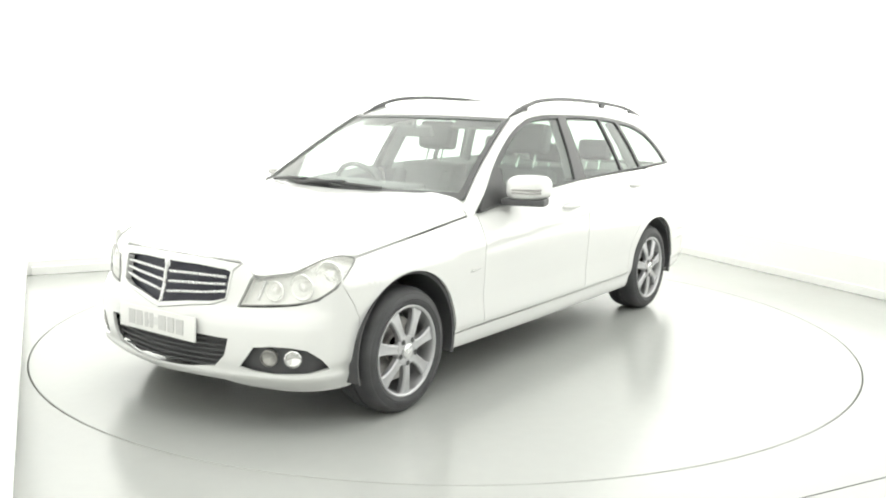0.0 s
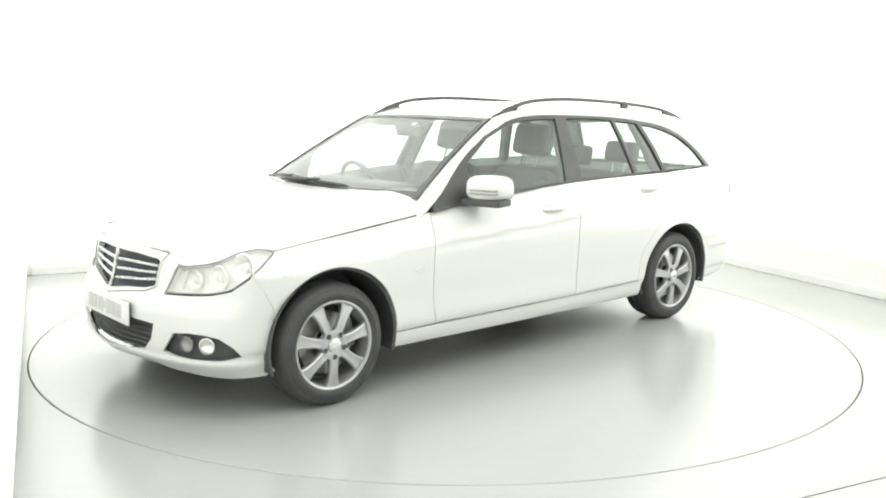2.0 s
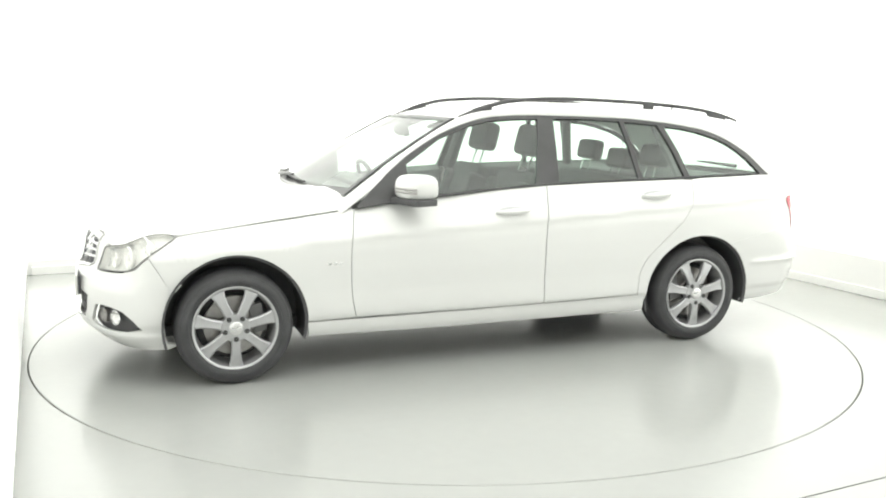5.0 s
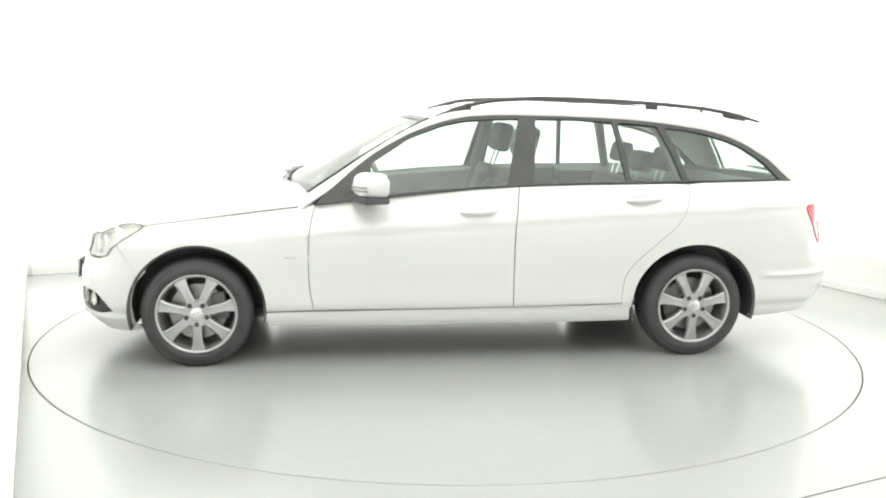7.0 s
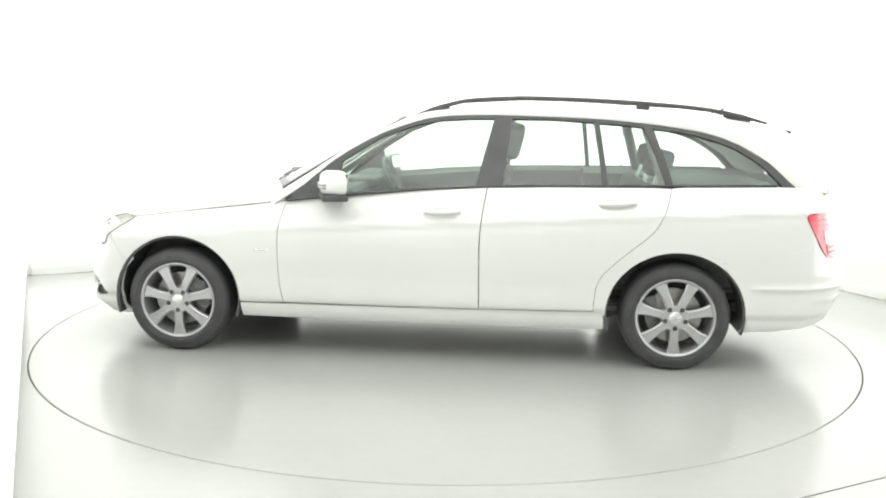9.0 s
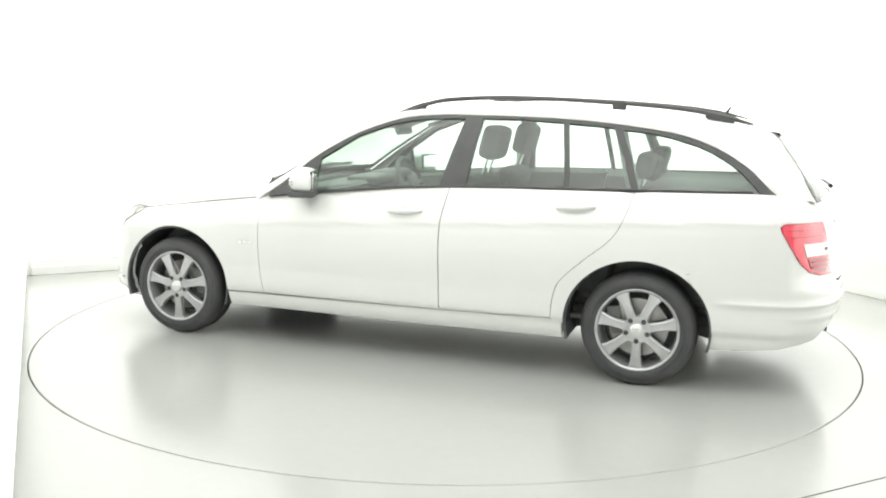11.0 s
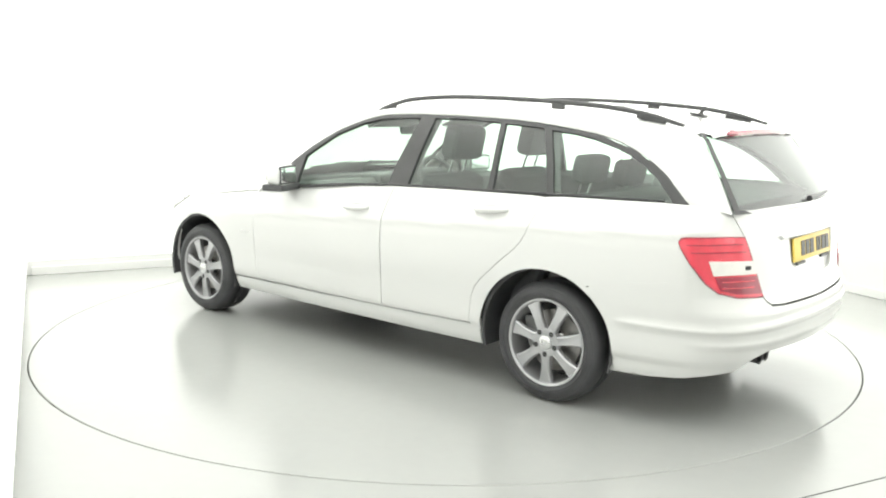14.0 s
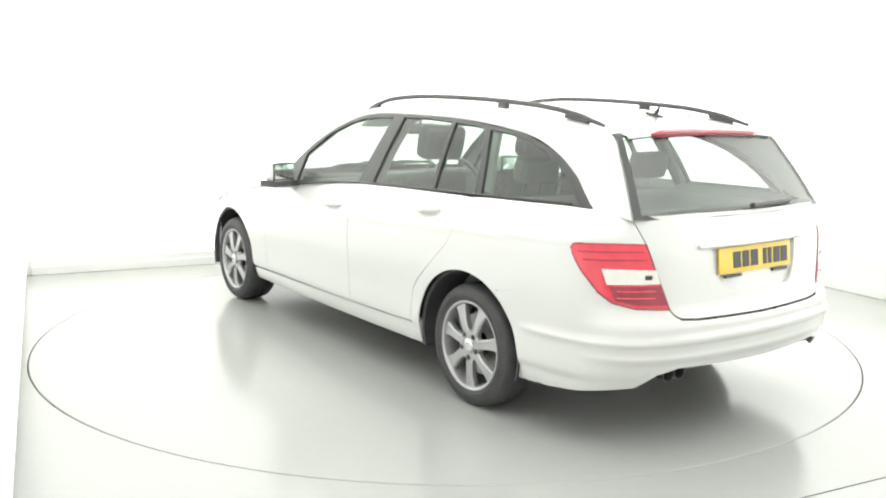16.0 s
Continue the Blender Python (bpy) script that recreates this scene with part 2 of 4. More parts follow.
def sheet(outer, surface, holes=(), step=0.035, thick=0.014, gap=0.0025, lift=0.0, faces_out=None):
    """A panel: an outline on a curved surface, with holes, a fine grid and a rim turned inwards."""
    bm = bmesh.new()
    loops = [inset_polygon(list(outer), gap)] + [inset_polygon(list(h), -gap) for h in holes]
    edges = []
    for loop in loops:
        loop = refine([tuple(q) for q in loop], step)
        vs = [bm.verts.new((q[0], q[1], 0)) for q in loop]
        edges += [bm.edges.new((a, b)) for a, b in zip(vs, vs[1:] + vs[:1])]
    bmesh.ops.triangle_fill(bm, edges=edges, use_beauty=True, use_dissolve=False, normal=(0, 0, 1))
    lo = [min(v.co[i] for v in bm.verts) for i in (0, 1)]
    hi = [max(v.co[i] for v in bm.verts) for i in (0, 1)]
    for i in (0, 1):
        k = int((hi[i] - lo[i]) / step)
        for j in range(1, k + 1):
            c, n = Vector((0, 0, 0)), Vector((0, 0, 0))
            c[i], n[i] = lo[i] + j * (hi[i] - lo[i]) / (k + 1), 1
            bmesh.ops.bisect_plane(bm, geom=bm.verts[:] + bm.edges[:] + bm.faces[:], dist=1e-5, plane_co=c, plane_no=n)
    normals = {}
    shade = bm.verts.layers.float_vector.new("shade")
    for v in bm.verts:
        a, b = v.co.x, v.co.y
        p = Vector(surface(a, b))
        du = Vector(surface(a + 4e-3, b)) - Vector(surface(a - 4e-3, b))
        dv = Vector(surface(a, b + 4e-3)) - Vector(surface(a, b - 4e-3))
        n = du.cross(dv)
        n = n.normalized() if n.length > 1e-12 else Vector((0, 0, 1))
        # outwards: away from the middle of the car
        if n.dot(p - Vector((max(-1.2, min(1.2, p.x)) * 0.9, 0, 0.45))) < 0:
            n = -n
        normals[v] = n
        v[shade] = n
        v.co = p + n * lift
    for f in bm.faces:
        f.normal_update()
        if f.normal.dot(sum((normals[v] for v in f.verts), Vector())) < 0:
            f.normal_flip()
    if thick:
        rim = [e for e in bm.edges if e.is_boundary]
        # the rim has its own corners, so that the panel's shading stays smooth
        front, back = {}, {}
        for e in rim:
            for v in e.verts:
                if v not in back:
                    front[v] = bm.verts.new(v.co)
                    back[v] = bm.verts.new(v.co - normals[v] * thick)
        for l in [e.link_loops[0] for e in rim]:
            a, b = l.vert, l.link_loop_next.vert
            bm.faces.new((front[b], front[a], back[a], back[b]))
    return bm


def both(name, make, mat, parent, label="", **k):
    """A part on the left and its mirror image on the right."""
    return [part(name, make(), mat, parent, label, mirrored=s, **k) for s in (False, True)]


def arc(cx, cz, r, a0, a1, n=18, flat=1.0):
    return [(cx + r * math.cos(radians(a0 + (a1 - a0) * i / n)), cz + flat * r * math.sin(radians(a0 + (a1 - a0) * i / n))) for i in range(n + 1)]


def side(pts):
    """Points (x, z) on the side, as arc length and height."""
    return [(us(x), z) for x, z in pts]


def back_of(pts):
    """Points (arc length from the rear centre, z), as arc length from the front."""
    return [(LENGTH - w, z) for w, z in pts]


def mirror_loop(half):
    """A closed outline from its left half, from top to bottom."""
    return list(half) + [(-u, z) for u, z in reversed(half) if abs(u) > 1e-6]


# upper frame curves: window edge and roof or screen edge, from the foot of the front pillar to the rear
EDGE_A = [(.80, .865), (.659, .959), (.541, 1.061), (.422, 1.146), (.241, 1.244), (.057, 1.31), (-.10, 1.34), (-.38, 1.351), (-1.0, 1.335), (-1.473, 1.281), (-1.692, 1.213), (-1.847, 1.124), (-1.915, 1.064), (-1.972, 1.01), (-2.022, .955)]
EDGE_B = [(.79, .735, .925), (.66, .695, 1.01), (.52, .658, 1.10), (.39, .628, 1.178), (.25, .598, 1.258), (.11, .572, 1.328), (-.06, .560, 1.372), (-.38, .555, 1.391), (-1.01, .553, 1.386), (-1.49, .552, 1.363), (-1.76, .550, 1.328), (-1.945, .545, 1.294), (-2.03, .578, 1.195), (-2.10, .612, 1.09), (-2.176, .650, .962)]
CURVE_A = spline([tuple(flank(x, z)) for x, z in EDGE_A], 6)
CURVE_B = spline(EDGE_B, 6)


def along(curve, t):
    """Point of a sampled curve, t from 0 to 14 in control points."""
    s = min(max(t * 6, 0), len(curve) - 1.000001)
    i = int(s)
    return curve[i] + (curve[i + 1] - curve[i]) * (s - i)


def frame_strip(t, s):
    """Pillars and roof side: t along, s from the window edge to the roof edge."""
    a, b = along(CURVE_A, t), along(CURVE_B, t)
    d = b - a
    out = np.array([0, abs(d[2]) + .02, abs(d[1]) + .01])
    return a + d * s + out / np.linalg.norm(out) * (.016 * 4 * s * (1 - s))


def screen(s, t, t0, t1, low, high, rise):
    """Front or rear screen: s across from -1 to 1, t from its foot to its head."""
    e = along(CURVE_B, t0 + (t1 - t0) * t)
    c = 1 - abs(s) ** 2.2
    return np.array([e[0] + (low + (high - low) * t) * c, e[1] * s, e[2] + rise * t * c])


HOOD_EDGE = [(.7, .875), (.75, .868), (1.14, .820), (1.63, .757), (1.8, .733), (2.05, .69)]
HOOD_MID = [(.7, .972), (.85, .966), (1.14, .922), (1.5, .858), (1.75, .802), (1.9, .768), (2.05, .735)]
HOOD_NOSE = [(0, 2.022), (.2, 2.007), (.40, 1.966), (.455, 1.945), (.54, 1.91), (.61, 1.865), (.66, 1.78), (.705, 1.69), (.78, 1.63)]


def hood(x, y):
    a = abs(y)
    e = (lerp(HOOD_EDGE, x - .08) + lerp(HOOD_EDGE, x) + lerp(HOOD_EDGE, x + .08)) / 3
    m = (lerp(HOOD_MID, x - .08) + lerp(HOOD_MID, x) + lerp(HOOD_MID, x + .08)) / 3
    half = lerp([(.75, .781), (1.14, .777), (1.45, .767), (1.63, .76), (1.8, .775)], x)
    z = e + (m - e) * (1 - min(1, a / half) ** (2.2 + 8 * smooth01(-x, -1.75, -.8)))
    back = max(0, lerp(HOOD_NOSE, a) - x)
    z -= .062 * math.exp(-back / .08) * smooth01(a, .37, .46) * (1 - smooth01(a, .55, .70))
    # two soft pressed lines that run to the grille's corners
    z += .006 * math.exp(-((a - (.40 + .16 * (1.95 - x))) / .035) ** 2)
    return np.array([x, y, z])


ROOF_MID = [(-2.1, 1.285), (-2.0, 1.308), (-1.8, 1.352), (-1.5, 1.396), (-1.0, 1.421), (-.4, 1.427), (-.1, 1.407), (.05, 1.372), (.2, 1.330)]
ROOF_EDGE = [(-2.1, 1.262), (-1.945, 1.294), (-1.76, 1.328), (-1.49, 1.365), (-1.01, 1.386), (-.38, 1.391), (-.06, 1.372), (.11, 1.328), (.2, 1.30)]


def roof(x, y):
    m = (lerp(ROOF_MID, x - .06) + lerp(ROOF_MID, x) + lerp(ROOF_MID, x + .06)) / 3
    e = lerp(ROOF_EDGE, x)
    return np.array([x, y, e + (m - e) * (1 - min(1, abs(y) / .552) ** 2.6)])


# ---- the studio ----
RING = 2.446
bm = bmesh.new()
N = 160
rings = [[bm.verts.new((r * math.cos(2 * math.pi * i / N), r * math.sin(2 * math.pi * i / N), z)) for i in range(N)]
         for r, z in ((RING + .002, -.06), (RING + .002, -.002), (RING + .004, 0), (4.0, 0), (11.0, 0))]
for a, b in zip(rings, rings[1:]):
    for i in range(N):
        bm.faces.new((a[i], b[i], b[(i + 1) % N], a[(i + 1) % N]))
floor = tagged(part("floor", bm, FLOOR, smooth=False), "glossy pale grey epoxy studio floor round the turntable", "floor", kind="structure")

bm = bmesh.new()
bmesh.ops.create_circle(bm, cap_ends=True, segments=N, radius=RING + .2, matrix=Matrix.Translation((0, 0, -.06)))
tagged(part("turntable_pit", bm, PIT), "dark pit under the turntable's edge", "pit", kind="structure")


def slab(name, p, q, height, depth, mat, label, category, z0=0.0, inward=None):
    """An upright slab from p to q on the floor, its depth away from the room."""
    p, q = Vector(p), Vector(q)
    d = (q - p)
    d.z = 0
    n = Vector((d.y, -d.x, 0)).normalized()
    if n.dot((p + q) / 2 - Vector((0, -1.0, 0))) < 0:
        n = -n
    bm = bmesh.new()
    m = Matrix.Translation((p + q) / 2 + n * depth / 2 + Vector((0, 0, z0 + height / 2))) @ Matrix.Rotation(math.atan2(d.y, d.x), 4, "Z")
    rbox(bm, (d.length, depth, height), m, 0.004, 1)
    return tagged(part(name, bm, mat), label, category, kind="structure")


LEFT_A, LEFT_B = Vector((-3.373, 1.409, 0)), Vector((0.047, -6.10, 0))
BACK_R = room(3.39, 2.72)
slab("wall_west", LEFT_A + Vector((-.1, .22, 0)), LEFT_B + (LEFT_B - LEFT_A) * .3, CEILING, .15, WALL, "plain white painted studio wall beside the turntable", "wall")
slab("wall_north", room(-2.75, 2.72), room(3.58, 2.72), CEILING, .15, WALL, "plain white painted studio wall behind the turntable", "wall")
slab("wall_east", BACK_R, room(3.39, -7.3), CEILING, .15, WALL, "plain white painted studio wall at the side", "wall")
slab("wall_south", room(-3.4, -7.3), room(3.39, -7.3), CEILING, .15, WALL, "plain white painted studio wall behind the camera", "wall")
slab("baseboard_north", room(-2.37, 2.72 - .018), room(3.37, 2.72 - .018), .07, .016, SKIRT, "low white skirting along the studio wall", "skirting")
slab("baseboard_east", room(3.39 - .018, 2.70), room(3.39 - .018, -7.2), .07, .016, SKIRT, "low white skirting along the studio wall", "skirting")
# white sheets on the walls whose glow is added fill light, over a plain foot
slab("fill_glow_north", room(-2.74, 2.702), room(3.36, 2.702), CEILING - .125, .014, GLOW_NORTH, "white sheet on the studio wall with an added fill glow", "light panel", .12)
slab("fill_glow_east", room(3.372, 2.69), room(3.372, -7.2), CEILING - .305, .014, GLOW_EAST, "white sheet on the studio wall with an added fill glow", "light panel", .30)
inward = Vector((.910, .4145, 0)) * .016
slab("fill_glow_west", LEFT_A + inward, LEFT_B + (LEFT_B - LEFT_A) * .12 + inward, CEILING - .08, .014, GLOW_WEST, "white sheet on the studio wall with a dim added fill glow", "light panel", .075)
bm = bmesh.new()
rbox(bm, (9.5, 13.0, .12), Matrix.Translation(room(.4, -2.2, CEILING + .06)) @ pose(0, 0, 0, 0, 0, 26.05), 0)
tagged(part("ceiling", bm, CEIL), "plain white studio ceiling", "ceiling", kind="structure")
# a seam in the floor
bm = bmesh.new()
rbox(bm, (2.8, .005, .003), Matrix.Translation((2.396, -1.970, .0005)) @ pose(0, 0, 0, 0, 0, 26.4), 0)
tagged(part("floor_seam", bm, INK), "thin dark joint line in the epoxy floor", "floor joint", kind="structure")

# ceiling light panels: a tray each, above the area lamp in it
bm = bmesh.new()
rbox(bm, (1.845, 2.595, .05), Matrix(), .006)
panel_me = None
for a, b in PANELS:
    m = Matrix.Translation(room(a, b, CEILING - .027)) @ pose(0, 0, 0, 0, 0, 26.05)
    if panel_me is None:
        first = tagged(part("ceiling_light", bm, CEIL), "white flat panel light on the studio ceiling", "ceiling light", "ceiling panel lights")
        panel_me = first
        first.matrix_world = m
    else:
        copy_thing(panel_me, m)

# turntable
bm = bmesh.new()
rings = [[bm.verts.new((r * math.cos(2 * math.pi * i / N), r * math.sin(2 * math.pi * i / N), z)) for i in range(N)]
         for r, z in ((1.2, 0), (RING - .009, 0), (RING - .007, -.002), (RING - .007, -.05))]
bm.faces.new(rings[0])
for a, b in zip(rings, rings[1:]):
    for i in range(N):
        bm.faces.new((a[i], b[i], b[(i + 1) % N], a[(i + 1) % N]))
turntable = thing("turntable", "round pale grey turntable flush with the studio floor", "turntable")
part("deck", bm, FLOOR, turntable, "pale grey painted deck", smooth=False)
bm = bmesh.new()
rings = [[bm.verts.new((r * math.cos(2 * math.pi * i / N), r * math.sin(2 * math.pi * i / N), z)) for i in range(N)]
         for r, z in ((RING - .020, .0006), (RING - .007, .0006), (RING - .004, -.003), (RING - .004, -.05))]
for a, b in zip(rings, rings[1:]):
    for i in range(N):
        bm.faces.new((a[i], b[i], b[(i + 1) % N], a[(i + 1) % N]))
part("edge_trim", bm, FLOOR, turntable, "thin rim of the deck")

# ---- the car ----
car = thing("car", "clean white estate car with silver alloy wheels on the turntable", "car")
FW, RW = 1.373, -1.370
R_F, R_R = .358, .370
FLAT_F, FLAT_R = .985, .94

DOOR_GAP_F = [(.763, .305), (.785, .42), (.792, .56), (.788, .70), (.772, .80), (.757, .8665)]
DOOR_GAP_M = [(-.322, .31), (-.319, .55), (-.321, .72), (-.336, .86), (-.353, .968)]
DOOR_GAP_R = [(-.936, .322), (-.942, .40), (-.956, .475), (-1.0, .545), (-1.128, .662), (-1.225, .745), (-1.275, .82), (-1.31, .91), (-1.33, .983)]
DOOR_GAP_F, DOOR_GAP_M, DOOR_GAP_R = [[tuple(q) for q in spline(g, 4)] for g in (DOOR_GAP_F, DOOR_GAP_M, DOOR_GAP_R)]


def belt(x0, x1, n=12, dz=0.0):
    return [(x0 + (x1 - x0) * i / n, lerp(BELT, x0 + (x1 - x0) * i / n) + dz) for i in range(1, n)]


# lamp outlines on the shell
HEADLIGHT = [(.430, .555), (.488, .676), (.593, .693), (.694, .708), (.820, .748), (.930, .764), (.985, .764), (1.030, .748), (.985, .715), (.904, .662), (.804, .594), (.70, .572), (.590, .564)]
HL_SOFT = [tuple(q) for q in spline(HEADLIGHT[2:], 3)]
HEADLIGHT = HEADLIGHT[:2] + HL_SOFT
TAIL = [(.94, .8705), (.807, .870), (.644, .866), (.591, .738), (.532, .605), (.694, .612), (.794, .634), (.854, .675), (.926, .762), (.968, .828), (.977, .850), (.965, .866)]

fender_arc = arc(FW, .31, R_F, 24, 180 + 1, 26, FLAT_F)
FENDER_SEAM = [(1.776, .660), (1.735, .57), (1.70, .50), (FW + R_F * math.cos(radians(24)), .31 + FLAT_F * R_F * math.sin(radians(24)))]
hl_back = [q for q in HEADLIGHT if q[0] > .900]
hl_back = [q for q in hl_back if q[1] < .7485 or q[0] >= 1.029]
fender = side(FENDER_SEAM[1:-1]) + side(fender_arc) + side([(1.018, .30)]) + side(DOOR_GAP_F) + side([(x, z - .002) for x, z in belt(.757, 1.62, 8)]) + sorted([q for q in hl_back], key=lambda q: -q[1])
both("fender", lambda: sheet(fender, shell, gap=.0011), PAINT, car, "white painted front fender")
front_door = side(DOOR_GAP_F) + side(belt(.757, -.353)) + side(DOOR_GAP_M[::-1]) + side([(-.1, .308), (.2, .307), (.5, .306)])
rear_door = side(DOOR_GAP_M) + side(belt(-.353, -1.33)) + side(DOOR_GAP_R[::-1]) + side([(-.7, .317), (-.5, .313)])
doors = []
for nm, outline, glass_name in (("front_door", front_door, "front"), ("rear_door", rear_door, "rear")):
    doors.append(both(nm, lambda: sheet(outline, shell, step=.022), PAINT, car, "white painted passenger door"))
sill = side([(1.018, .296), (.6, .299), (0, .304), (-.6, .311), (-.992, .318), (-.998, .214), (-.5, .210), (.5, .210), (1.008, .214)])
both("sill", lambda: sheet(sill, shell, thick=.05), PAINT, car, "white side sill")

rear_arc = arc(RW, .305, R_R, 180 - 46, -2, 24, FLAT_R)
quarter = side(DOOR_GAP_R) + side(belt(-1.33, -1.99, 8)) + back_of([(.88, .992), (.726, .98), (.688, .93)]) + back_of([(.644, .866), (.807, .870), (.94, .8705), (.965, .866), (.977, .850), (.968, .828), (.926, .762), (.895, .715)]) \
    + back_of([(.987, .673), (1.15, .655)]) + side([(-1.60, .602)]) + side(rear_arc)
both("quarter_panel", lambda: sheet(quarter, shell, gap=.0004, thick=.006, step=.024), PAINT, car, "white rear quarter panel over the wheel")

# bumpers
arch_f = side(arc(FW, .31, R_F, 23, -14, 6, FLAT_F))
nose_half = [(0, .505), (.174, .532), (.30, .548), (.362, .572), (.376, .69), (.424, .728), (.455, .715), (.487, .680)] + [(.478, .672), (.424, .549), (.590, .558), (.70, .566), (.804, .588), (.904, .656)] \
    + side([(1.735, .57), (1.70, .50)]) + arch_f + side([(1.668, .212)]) + [(.974, .188), (.78, .183), (.63, .186), (.47, .200), (.36, .226), (.2, .226), (0, .222)]
INTAKE_HALF = [(0, .425), (.20, .425), (.402, .418), (.384, .346), (.331, .290), (.17, .272), (0, .268)]
FOG = [(.520, .392), (.60, .400), (.68, .398), (.750, .385), (.81, .345), (.851, .297), (.76, .283), (.605, .281), (.51, .287), (.454, .299)]
PLATE_F = [(.256, .488), (.256, .378)]
bumper = part("front_bumper", sheet(mirror_loop(nose_half), shell, holes=[mirror_loop(INTAKE_HALF), FOG, [(-u, z) for u, z in FOG]], gap=.001, step=.018), PAINT, car, "white front bumper with a dark lower intake")
grid = part("lower_intake", sheet(inset_polygon(mirror_loop(INTAKE_HALF), -.012), shell, lift=-.045, thick=0, gap=0), PLASTIC, bumper, "black plastic mesh intake")
for k in range(6):
    z = .283 + .024 * k
    half = lerp([(.268, .30), (.29, .335), (.346, .384), (.418, .402)], z) - .004
    bm = bmesh.new()
    tube(bm, [tuple(shell(-half + 2 * half * i / 24, z) - np.array([.030, 0, 0])) for i in range(25)], .0055, 6)
    part("intake_slat", bm, PLASTIC, bumper)
for sgn in (1, -1):
    fog = part("fog_lamp_bezel", sheet([(sgn * u, z) for u, z in inset_polygon(FOG, -.01)], shell, lift=-.03, thick=0, gap=0), PLASTIC, bumper, "black surround of the fog lamps")
    for u, mat in ((.584, SATIN), (.690, REFLECTOR)):
        c = Vector(shell(sgn * u, .347))
        n = (Vector(shell(sgn * (u + .01), .347)) - Vector(shell(sgn * (u - .01), .347))).cross(Vector((0, 0, 1))).normalized()
        n = n if n.x > 0 else -n
        m = Matrix.Translation(c - n * .03) @ Vector((0, 1, 0)).rotation_difference(n).to_matrix().to_4x4()
        bm = bmesh.new()
        lathe(bm, [(.037, 0), (.037, .020), (.034, .022), (.031, .012), (.016, .003), (.001, 0)], 28)
        bmesh.ops.transform(bm, matrix=m, verts=bm.verts)
        part("fog_lamp_ring", bm, CHROME if u > .6 else DISC, bumper, "bright round fog lamp")
        bm = bmesh.new()
        lathe(bm, [(.034, .016), (.025, .023), (.012, .026), (.001, .027)], 28)
        bmesh.ops.transform(bm, matrix=m, verts=bm.verts)
        lens = part("fog_lens", bm, LENS, bumper, "clear glass lens")
        lens.visible_shadow = False

both("wing_joint", lambda: sheet(side([(1.80, .70), (1.70, .72), (1.64, .52), (1.70, .46), (1.76, .52)]), shell, lift=-.006, thick=0, gap=0), PAINT, bumper)

# upper grille
GRILLE_OUT = [(0, .742), (.2, .739), (.421, .727), (.376, .688), (.362, .572), (.30, .548), (.174, .532), (0, .505)]
GRILLE_IN = [(0, .706), (.2, .705), (.383, .693), (.366, .580), (.30, .562), (.174, .550), (0, .526)]
grille = part("grille", sheet(mirror_loop(GRILLE_OUT), shell, holes=[mirror_loop(GRILLE_IN)], thick=.03, gap=.001, lift=.006), PAINT, car, "upright white-framed radiator grille with silver slats")
part("grille_backing", sheet(inset_polygon(mirror_loop(GRILLE_IN), -.015), shell, lift=-.035, thick=0, gap=0), material("grille_shadow_mesh", (.03, .03, .045), .5, vary=.2, scale=30), grille, "dark mesh behind the slats")
for k in range(3):
    f = (k + 1) / 4
    for sgn in (1, -1):
        pts = []
        for i in range(13):
            u = .018 + (.352 - .018) * i / 12
            top, low = lerp([(0, .706), (.2, .705), (.383, .693)], u), lerp([(0, .526), (.174, .550), (.30, .562), (.366, .580)], u)
            pts.append(tuple(shell(sgn * u, top + (low - top) * f) + np.array([-.004, 0, 0])))
        bm = bmesh.new()
        pts = [tuple(q) for q in spline([pts[0], pts[4], pts[8], pts[12]], 4)]
        tube(bm, pts, .0068, 8, 1.0)
        part("grille_slat", bm, SATIN, grille, "silver horizontal slat")
bm = bmesh.new()
tube(bm, [tuple(shell(0, z) + np.array([.004, 0, 0])) for z in (.70, .66, .62, .58, .54, .525)], .008, 8)
part("grille_centre_bar", bm, SATIN, grille, "silver upright bar")
bm = bmesh.new()
lathe(bm, [(.001, .003), (.016, .003), (.020, .001), (.020, 0)], 24)
bmesh.ops.transform(bm, matrix=Matrix.Translation(tuple(shell(0, .70) + np.array([.006, 0, -.004]))) @ pose(0, 0, 0, 0, 0, -90), verts=bm.verts)
part("round_badge", bm, SATIN, grille, "plain round silver badge")


def number_plate(name, centre, normal_x, tilt, width, height, mat, ink, marks, label):
    m = Matrix.Translation(centre) @ pose(0, 0, 0, 0, tilt, 0 if normal_x > 0 else 180)
    bm = bmesh.new()
    rbox(bm, (.010, width, height), m, .004)
    plate = part(name, bm, mat, car, label)
    for y, w in marks:
        bm = bmesh.new()
        rbox(bm, (.004, w, height * .62), m @ Matrix.Translation((.006, y, 0)), .001, 1)
        part("plate_bar", bm, ink, plate)
    return plate, m


MARKS = [(-.20, .045), (-.145, .045), (-.095, .025), (-.06, .025), (.015, .05), (.075, .045), (.135, .05)]
number_plate("front_number_plate", (2.112, 0, .442), 1, -2, .525, .108, PLATE_WHITE, INK_PALE, [(y + .03, w) for y, w in MARKS], "white front number plate with pale bars")
bm = bmesh.new()
rbox(bm, (.014, .49, .10), Matrix.Translation((2.099, 0, .44)), .003)
part("plate_holder", bm, PLASTIC, car, "black plate holder")

